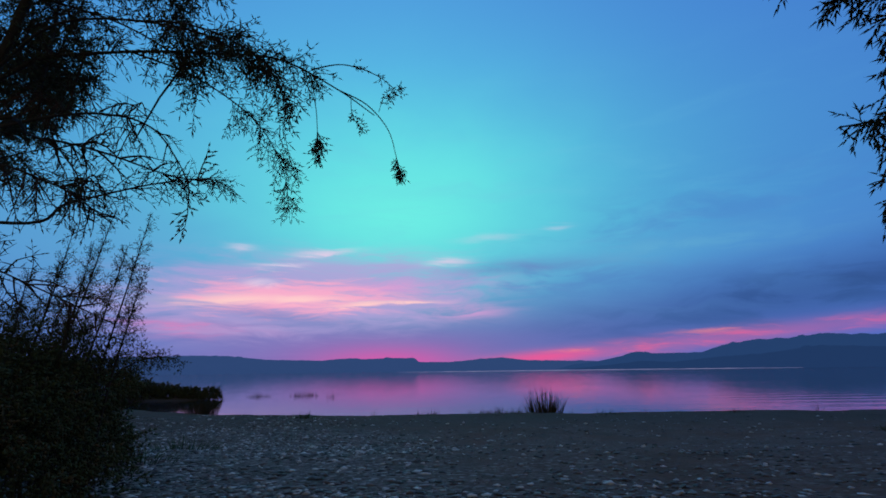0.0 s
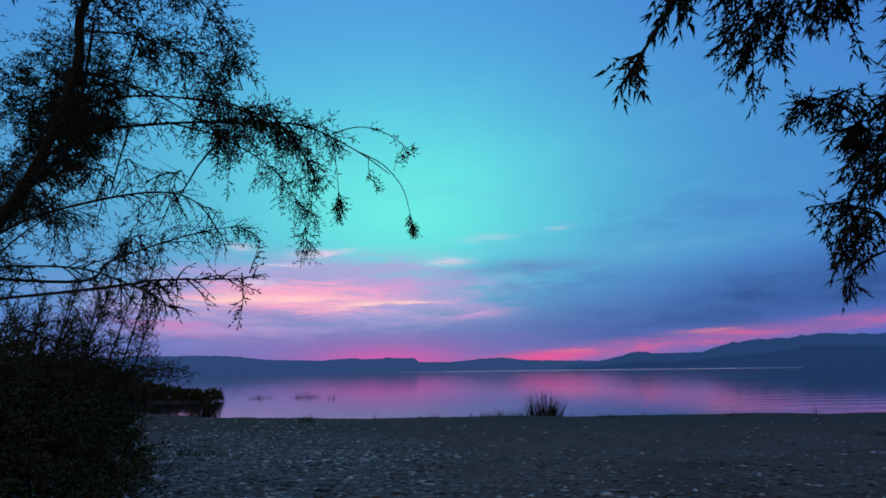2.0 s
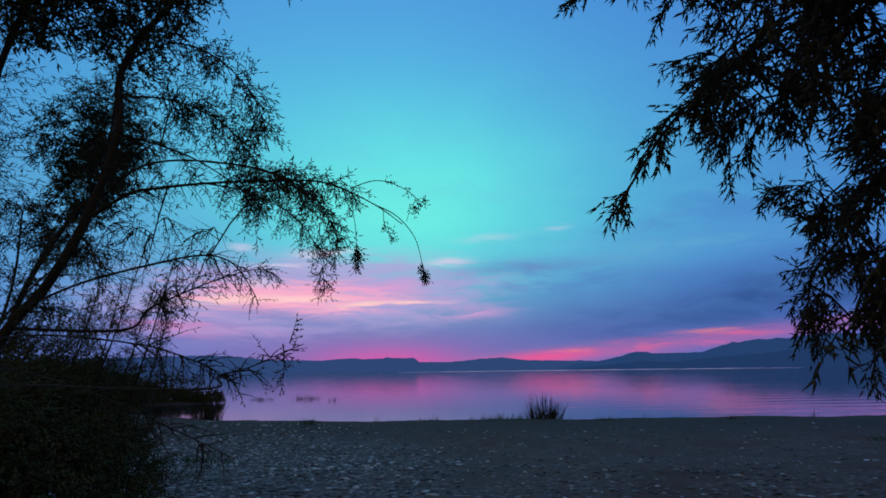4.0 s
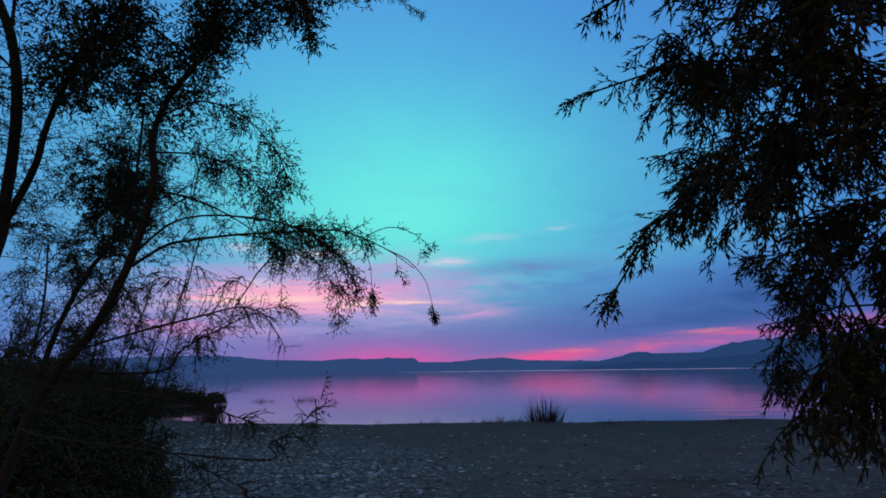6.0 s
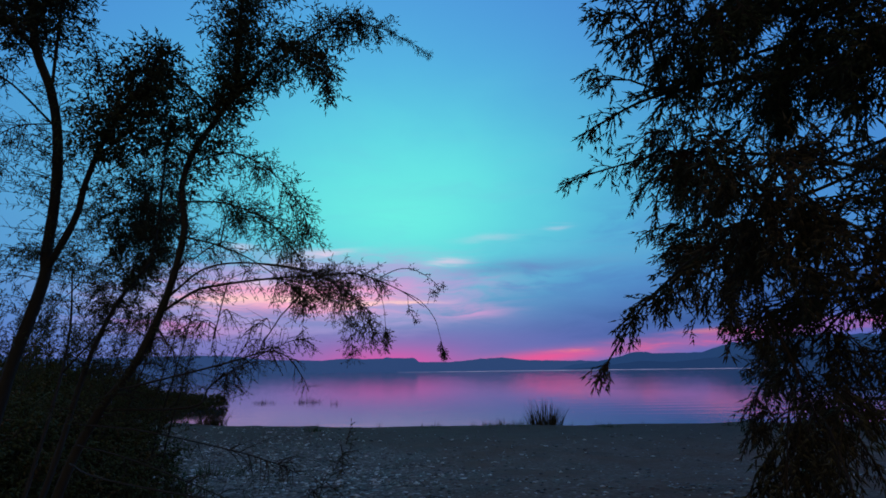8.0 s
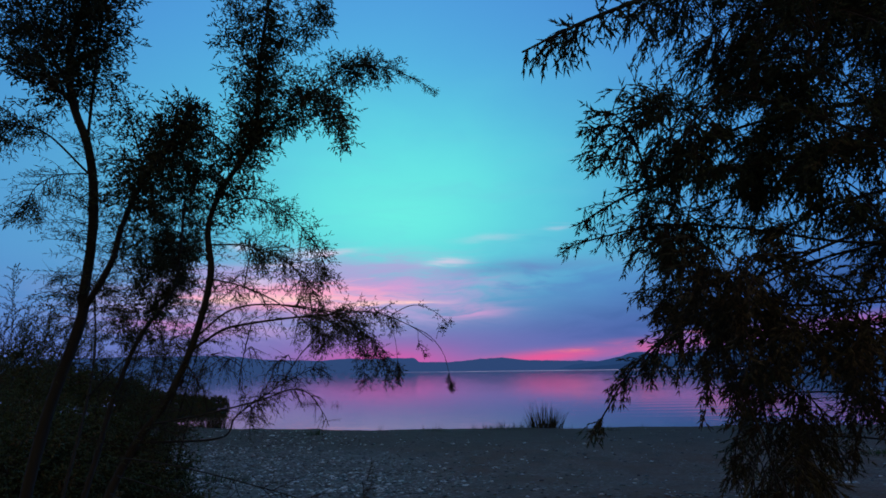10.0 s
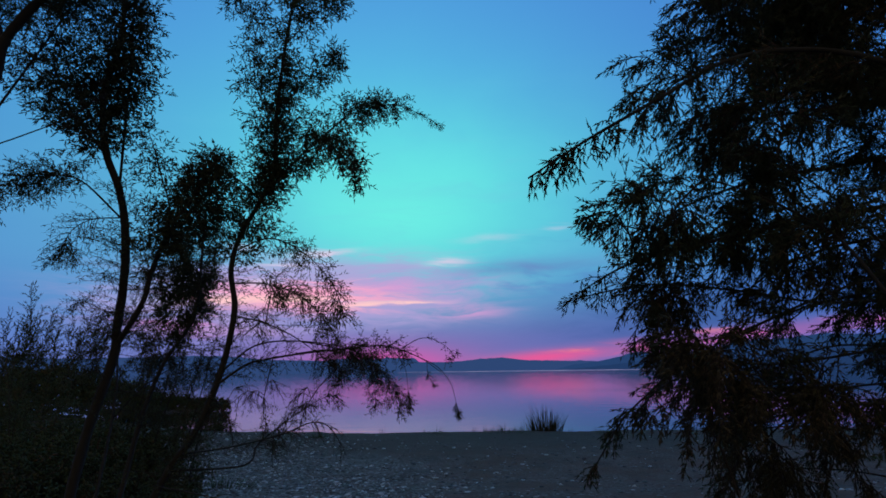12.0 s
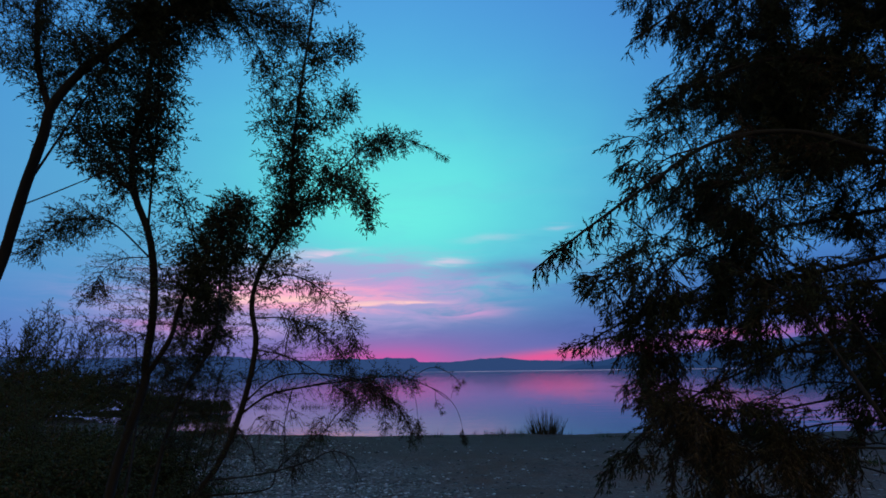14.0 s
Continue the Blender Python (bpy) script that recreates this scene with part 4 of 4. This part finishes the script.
    while k < 100:
        y, z = 0.08 + 0.56 * f.r.rand(), 1.12 + 1.4 * f.r.rand()
        x = 0.36 + 0.48 * y + 0.62 * f.r.rand()
        if noise.noise(Vector((x * 5, y * 5, z * 5))) < (-0.16 if z > 1.82 else 0.14 if z > 1.4 else 0.03):
            continue
        puff(f, spots, x, y, z, 0.10, 52 if z > 1.75 else 42, n)
        k += 1
    f.clump((0.80, 0.3, 1.95), (0.22, 0.15, 0.2), 130, droop=0.8, gap=0.014, needle_gap=0.0048)
    f.clump((0.64, 0.28, 1.90), (0.18, 0.14, 0.15), 100, droop=0.8, gap=0.014, needle_gap=0.0048)
    hem = Foliage(57)
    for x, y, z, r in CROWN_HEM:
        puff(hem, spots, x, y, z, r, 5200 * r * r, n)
    f.finish(t, TWIG, NEEDLE, spike=True)
    hem.finish(t, TWIG, NEEDLE_DRY, "branchwork", "hem", spike=True)
    settle(t)


tamarisk_slender()
tamarisk_bent()
tamarisk_thick()
tamarisk_weeping()


# ---- bushes, reeds and grass ----
def bush(x, y, wide, deep, tall, seed, label, count, size, sprigs=0, leaf=0.02, steep=2):
    """A dense low bush of many leafy shoots, with a few taller sprigs."""
    t = thing_at("bush", x, y, label, "bush", "bushes on the bank")
    f = Foliage(seed)
    z0 = max(ground_z(x, y), WATER_Z)
    for _ in range(count):
        a, r = f.r.rand() * 6.283, math.sqrt(f.r.rand())
        px, py = x + wide * r * math.cos(a), y + deep * r * math.sin(a)
        top = tall * math.sqrt(max(0.0, 1 - r ** steep)) * (0.75 + 0.3 * noise.noise(Vector((px * 1.7 / max(wide, 1), py, seed))))
        h = top * f.r.rand() ** 0.6
        d = np.array((math.cos(a) * r, math.sin(a) * r, 0.7)) + f.r.normal(0, 0.35, 3)
        f.spray((px, py, z0 + h * 0.92), d, size * (0.6 + 0.7 * f.r.rand()), droop=0.3, gap=size * 0.16, sub=size * 0.35, size=leaf, wide=leaf * 0.5, needle_gap=leaf * 0.55, rad=size * 0.012)
    for k in range(5):
        a = k * 1.26 + seed
        limb("stem", t, [(x, y, z0 - 0.03), (x + wide * 0.2 * math.cos(a), y + deep * 0.2 * math.sin(a), z0 + tall * 0.4), (x + wide * 0.45 * math.cos(a), y + deep * 0.45 * math.sin(a), z0 + tall * 0.7)], 0.02 * tall, 0.006 * tall, sides=6)
    for _ in range(sprigs):
        a, r = f.r.rand() * 6.283, f.r.rand() * 0.75
        px, py = x + wide * r * math.cos(a), y + deep * r * math.sin(a)
        f.spray((px, py, z0 + tall * 0.7), (f.r.normal(0.18, 0.15), f.r.normal(0, 0.15), 1), tall * (0.65 + 0.5 * f.r.rand()), droop=0.12, gap=size * 0.08, sub=size * 0.6, size=leaf * 0.8, wide=leaf * 0.2, needle_gap=leaf * 0.4, rad=size * 0.014, lean=1.1)
    f.finish(t, TWIG, BUSH_LEAF, "branchwork", "crown")
    settle(t)


def tuft(name, x, y, wide, tall, blades, seed, label, mat, group, z=None, lean=0.16):
    """Upright blades from one root, a mesh of many bent blades."""
    r = np.random.RandomState(seed)
    z0 = ground_z(x, y) - 0.02 if z is None else z
    v, fc = [], []
    for _ in range(blades):
        a, q = r.rand() * 6.283, math.sqrt(r.rand()) * wide * 0.5
        b = np.array((x + q * math.cos(a), y + q * math.sin(a) * 0.7, z0))
        d = np.array((math.cos(a) * lean * q / wide * 2 + r.normal(0, 0.08), math.sin(a) * lean * q / wide * 2 + r.normal(0, 0.08), 1.0))
        h, w = tall * (0.3 + 0.7 * r.rand()) * (1.05 - 0.5 * q / (wide * 0.5)), tall * 0.007 + 0.0045
        s = np.array((math.cos(a + 1.3), math.sin(a + 1.3), 0)) * w
        o = len(v)
        for k in range(4):
            p = b + d * h * k / 3 + np.array((d[0], d[1], 0)) * h * 0.6 * (k / 3) ** 2
            g = 1 - 0.85 * k / 3
            n = np.array((-s[1], s[0], 0)) * g * 0.5
            v += [tuple(p + s * g), tuple(p - s * g * 0.6 + n), tuple(p - s * g * 0.6 - n)]
        for k in range(3):
            i = o + 3 * k
            fc += [(i, i + 1, i + 4, i + 3), (i + 1, i + 2, i + 5, i + 4), (i + 2, i, i + 3, i + 5)]
    t = new(name)
    t.location = (x, y, z0)
    tagged(t, label, "grass" if "grass" in name else "rushes", group)
    ob = mesh_object("blade_clump", v, fc, mat, t)
    tagged(ob, kind="stuff")
    settle(t)
    return t


bush(-2.76, 2.4, 1.08, 0.85, 1.0, 61, "dark green leafy bush on the shingle", 1500, 0.20, 0, 0.03, 5)
bush(-2.74, 3.1, 0.86, 0.55, 1.08, 69, "dense dark bush with a few upright sprigs", 850, 0.20, 3, 0.028, 5)
bush(-4.15, 4.6, 1.15, 0.9, 0.95, 62, "feathery dark bush with tall sprigs on the bank", 520, 0.26, 3, 0.034)
bush(-5.6, 5.6, 1.9, 1.5, 1.15, 63, "broad dark bush beside the lake path", 480, 0.38, 8, 0.055)
bush(-19.5, 24.5, 5.2, 3.0, 2.75, 64, "great dark thicket on the lake bank", 900, 0.9, 26, 0.16)
bush(-16.6, 21.5, 2.4, 1.6, 1.0, 65, "low dark bush near the water", 260, 0.4, 0, 0.08)

def plumes():
    """Upright feathery shoots that rise behind the bush."""
    t = thing_at("bush", -2.1, 3.05, "tall upright feathery shoots behind the dark bush", "bush", "bushes on the bank")
    f = Foliage(93)
    z0 = ground_z(-2.1, 3.05)
    for x, lean, top in ((-2.46, 0.10, 1.30), (-2.34, 0.16, 1.46), (-2.22, 0.12, 1.38), (-2.14, 0.22, 1.52), (-2.04, 0.17, 1.34), (-1.98, 0.20, 1.56), (-1.90, 0.12, 1.18), (-2.56, 0.05, 1.22)):
        y = 3.05 + f.r.normal(0, 0.08)
        line = limb("stem", t, [(-2.1 + (x + 2.1) * 0.6, y, z0 - 0.03), (x, y, 0.55), (x + lean * 0.55, y, 0.55 + (top - 0.55) * 0.55), (x + lean, y, top)], 0.009, 0.0016, sides=5)
        dress(f, line, 0.34, 0.75, 34, 0.17, out=0.75, along=0.55, droop=0.25, gap=0.016, sub=0.05, size=0.016, wide=0.0045, needle_gap=0.011)
        dress(f, line, 0.65, 1.0, 26, 0.10, out=0.45, along=0.9, droop=0.15, gap=0.014, sub=0.03, size=0.014, wide=0.004, needle_gap=0.010)
    f.finish(t, TWIG, BUSH_LEAF, "branchwork", "crown")
    settle(t)


plumes()


def side_sprig():
    """A long low shoot that leans out of the bank's bushes."""
    t = thing_at("bush", -2.95, 4.4, "long feathery shoot leaning out over the shingle", "bush", "bushes on the bank")
    f = Foliage(91)
    line = limb("stem", t, [(-2.95, 4.4, ground_z(-2.95, 4.4) - 0.02), (-2.85, 4.4, 0.3), (-2.65, 4.4, 0.62), (-2.4, 4.4, 0.74), (-2.18, 4.4, 0.73)], 0.012, 0.003)
    dress(f, line, 0.45, 1.0, 40, 0.16, droop=0.3, size=0.03, wide=0.008, needle_gap=0.016, sub=0.07)
    f.finish(t, TWIG, BUSH_LEAF, "branchwork", "crown")
    settle(t)


side_sprig()
tuft("rushes", 2.76, 15.35, 1.05, 0.95, 210, 71, "dense clump of dry upright rushes at the waterline", RUSH, "rushes", lean=0.26)
tuft("rushes", -7.55, 17.1, 0.95, 0.85, 200, 72, "dark clump of rushes at the waterline", RUSH, "rushes", lean=0.3)
for k, (x, w, h, n) in enumerate([(2.1, 0.5, 0.35, 30), (1.55, 0.5, 0.42, 26), (1.1, 0.4, 0.30, 16), (0.75, 0.3, 0.25, 9), (-0.35, 0.35, 0.36, 10), (-0.65, 0.3, 0.32, 8), (-2.0, 0.3, 0.36, 5),
                                  (3.5, 0.3, 0.3, 7), (5.6, 0.35, 0.28, 7), (10.4, 0.4, 0.42, 9), (4.3, 0.3, 0.24, 6)]):
    tuft("rushes", x, shore_y(x) - 0.1, w, h, n, 80 + k, "thin sparse rush stalks at the waterline", RUSH, "rushes")
for k, (x, y, w, h, n) in enumerate([(-3.45, 13.6, 0.55, 0.26, 90), (-0.4, 14.4, 0.7, 0.16, 60), (1.5, 14.6, 1.6, 0.2, 170), (4.2, 14.0, 0.7, 0.2, 80), (7.2, 8.6, 1.0, 0.17, 220), (4.6, 4.3, 0.7, 0.13, 120),
                                     (7.5, 14.2, 0.8, 0.2, 60), (-2.4, 4.4, 0.6, 0.2, 90), (-2.9, 6.2, 0.8, 0.22, 110)]):
    tuft("grass_tuft", x, y, w, h, n, 100 + k, "low green grass tuft on the shingle", GRASS, "grass tufts", lean=0.7)
for k, (x, y, w, h, n) in enumerate([(-9.8, 29.0, 1.3, 0.38, 110), (-7.6, 29.5, 1.6, 0.45, 150), (-5.7, 27.5, 0.6, 0.5, 24)]):
    tuft("rushes", x, y, w, h, n, 120 + k, "reed tufts standing in the shallow lake", RUSH, "rushes in the water", z=WATER_Z - 0.05)


def spit():
    """The low mud bar that runs out into the lake."""
    v, f, n, rings = [], [], 48, 6
    for j in range(rings + 1):
        k = 1 - j / rings
        for i in range(n):
            a = 6.283 * i / n
            w = 1 + 0.22 * noise.noise(Vector((math.cos(a) * 2, math.sin(a) * 2, 3)))
            x, y = -15.2 + 4.3 * k * w * math.cos(a), 26.5 + 1.6 * k * w * math.sin(a)
            v.append((x, y, WATER_Z - 0.06 + 0.24 * (1 - k ** 2) + 0.05 * noise.noise(Vector((x, y, 0)))))
    for j in range(rings):
        for i in range(n):
            f.append((j * n + i, j * n + (i + 1) % n, (j + 1) * n + (i + 1) % n, (j + 1) * n + i))
    tagged(mesh_object("ground_spit", v, f, BEACH, smooth=True), "low dark mud bar in the lake", "mud bar", kind="structure")


spit()
bush(-14.4, 26.6, 1.75, 0.9, 1.08, 66, "low dark bush on the mud bar", 700, 0.2, 0, 0.08, 4)
bush(-12.35, 26.6, 0.5, 0.5, 0.8, 67, "small dark bush on the mud bar", 240, 0.16, 0, 0.07, 3)
bush(-11.35, 26.4, 0.45, 0.5, 0.68, 68, "small dark bush on the mud bar", 200, 0.15, 0, 0.07, 3)


# ---- stones ----
def stone_material():
    g = Graph("beach_stones")
    r = g.m("FRACT", g.m("ADD", g.rand(True), g.rand(False)))
    col = g.ramp(r, [(0.0, (0.035, 0.03, 0.028, 1)), (0.35, (0.12, 0.10, 0.09, 1)), (0.55, (0.16, 0.11, 0.085, 1)), (0.74, (0.25, 0.235, 0.225, 1)), (0.86, (0.5, 0.49, 0.48, 1)), (0.93, (0.82, 0.81, 0.8, 1))])
    n = g.noise(g.where(), 90.0, 4)
    col = g.mix(g.m("MULTIPLY", n, 0.3), col, (0.05, 0.048, 0.045, 1))
    return g.surface(col, 0.55, g.bump(n, 0.3, 0.003), spec=0.4)


STONE = stone_material()
OCTA = np.array(((1, 0, 0), (0.31, 0.95, 0), (-0.81, 0.59, 0), (-0.81, -0.59, 0), (0.31, -0.95, 0), (0.25, 0.15, 0.5), (0, 0, -0.7)))
OFACE = np.array([(i, (i + 1) % 5, 5) for i in range(5)] + [((i + 1) % 5, i, 6) for i in range(5)])


def shingle_density(x, y):
    """Many stones on the pebbly side, few on the sandy side and by the water."""
    n = noise.noise(Vector((x * 0.35, y * 0.35, 2)))
    side = 1 / (1 + math.exp((x + 3.0 * n + 0.25 * (y - 3.0) - 0.3) * 1.6))
    clot = 0.35 + 0.65 * max(0.0, min(1.0, 0.5 + 2.2 * noise.noise(Vector((x * 1.6, y * 1.6, 8)))))
    return clot * (0.05 + 0.95 * side) * (1.0 if y < 11 else max(0.12, 1 - (y - 11) / 4.0))


def build_shingle():
    r = np.random.RandomState(5)
    v, f, k = [], [], 0
    while k < 24000:
        y = 2.2 + 13.0 * r.rand() ** 1.35
        x = (r.rand() * 2 - 1) * (y * 0.9 + 1.2)
        if r.rand() > shingle_density(x, y):
            continue
        s = (0.008 + 0.019 * r.rand() ** 2.5) * (1 + 0.06 * y)
        a = r.rand() * 6.283
        m = np.array(((math.cos(a), -math.sin(a), 0), (math.sin(a), math.cos(a), 0), (0, 0, 1)))
        p = (OCTA * (1 + r.normal(0, 0.28, OCTA.shape))) * np.array((s * (0.8 + 0.7 * r.rand()), s, s * (0.35 + 0.5 * r.rand())))
        v.append(p @ m.T + np.array((x, y, ground_z(x, y) + s * 0.12)))
        f.append(OFACE + 7 * k)
        k += 1
    t = new("shingle")
    t.location = (0, 6, ground_z(0, 6))
    tagged(t, "scattered grey and white pebbles and shells on the beach", "shingle", kind="stuff")
    fast_mesh("pebble_cover", np.concatenate(v), np.concatenate(f), STONE, t)
    settle(t)


build_shingle()


def build_cobbles():
    """The larger stones, one by one, on the beach."""
    r = np.random.RandomState(9)
    kinds = []
    for _ in range(8):
        bm = bmesh.new()
        bmesh.ops.create_icosphere(bm, subdivisions=1, radius=1)
        for w in bm.verts:
            w.co *= 1 + 0.38 * noise.noise(w.co * 1.3 + Vector((len(kinds) * 5, 0, 0)))
            w.co.z *= 0.42
        me = bpy.data.meshes.new("stone")
        bm.to_mesh(me)
        bm.free()
        me.materials.append(STONE)
        kinds.append(me)
    base = bpy.data.objects["ground"]
    k = 0
    while k < 260:
        y = 2.6 + 9.5 * r.rand() ** 1.2
        x = (r.rand() * 2 - 1) * (y * 0.85 + 0.6)
        if r.rand() > 0.06 + shingle_density(x, y):
            continue
        s = 0.012 + 0.018 * r.rand() ** 2.5
        ob = new("stone", kinds[k % 8])
        ob.parent = base
        ob.matrix_basis = Matrix.LocRotScale((x, y, ground_z(x, y) + s * 0.15), Euler((r.normal(0, 0.2), r.normal(0, 0.2), r.rand() * 6.28)), (s * (0.8 + 0.6 * r.rand()), s, s))
        k += 1


build_cobbles()
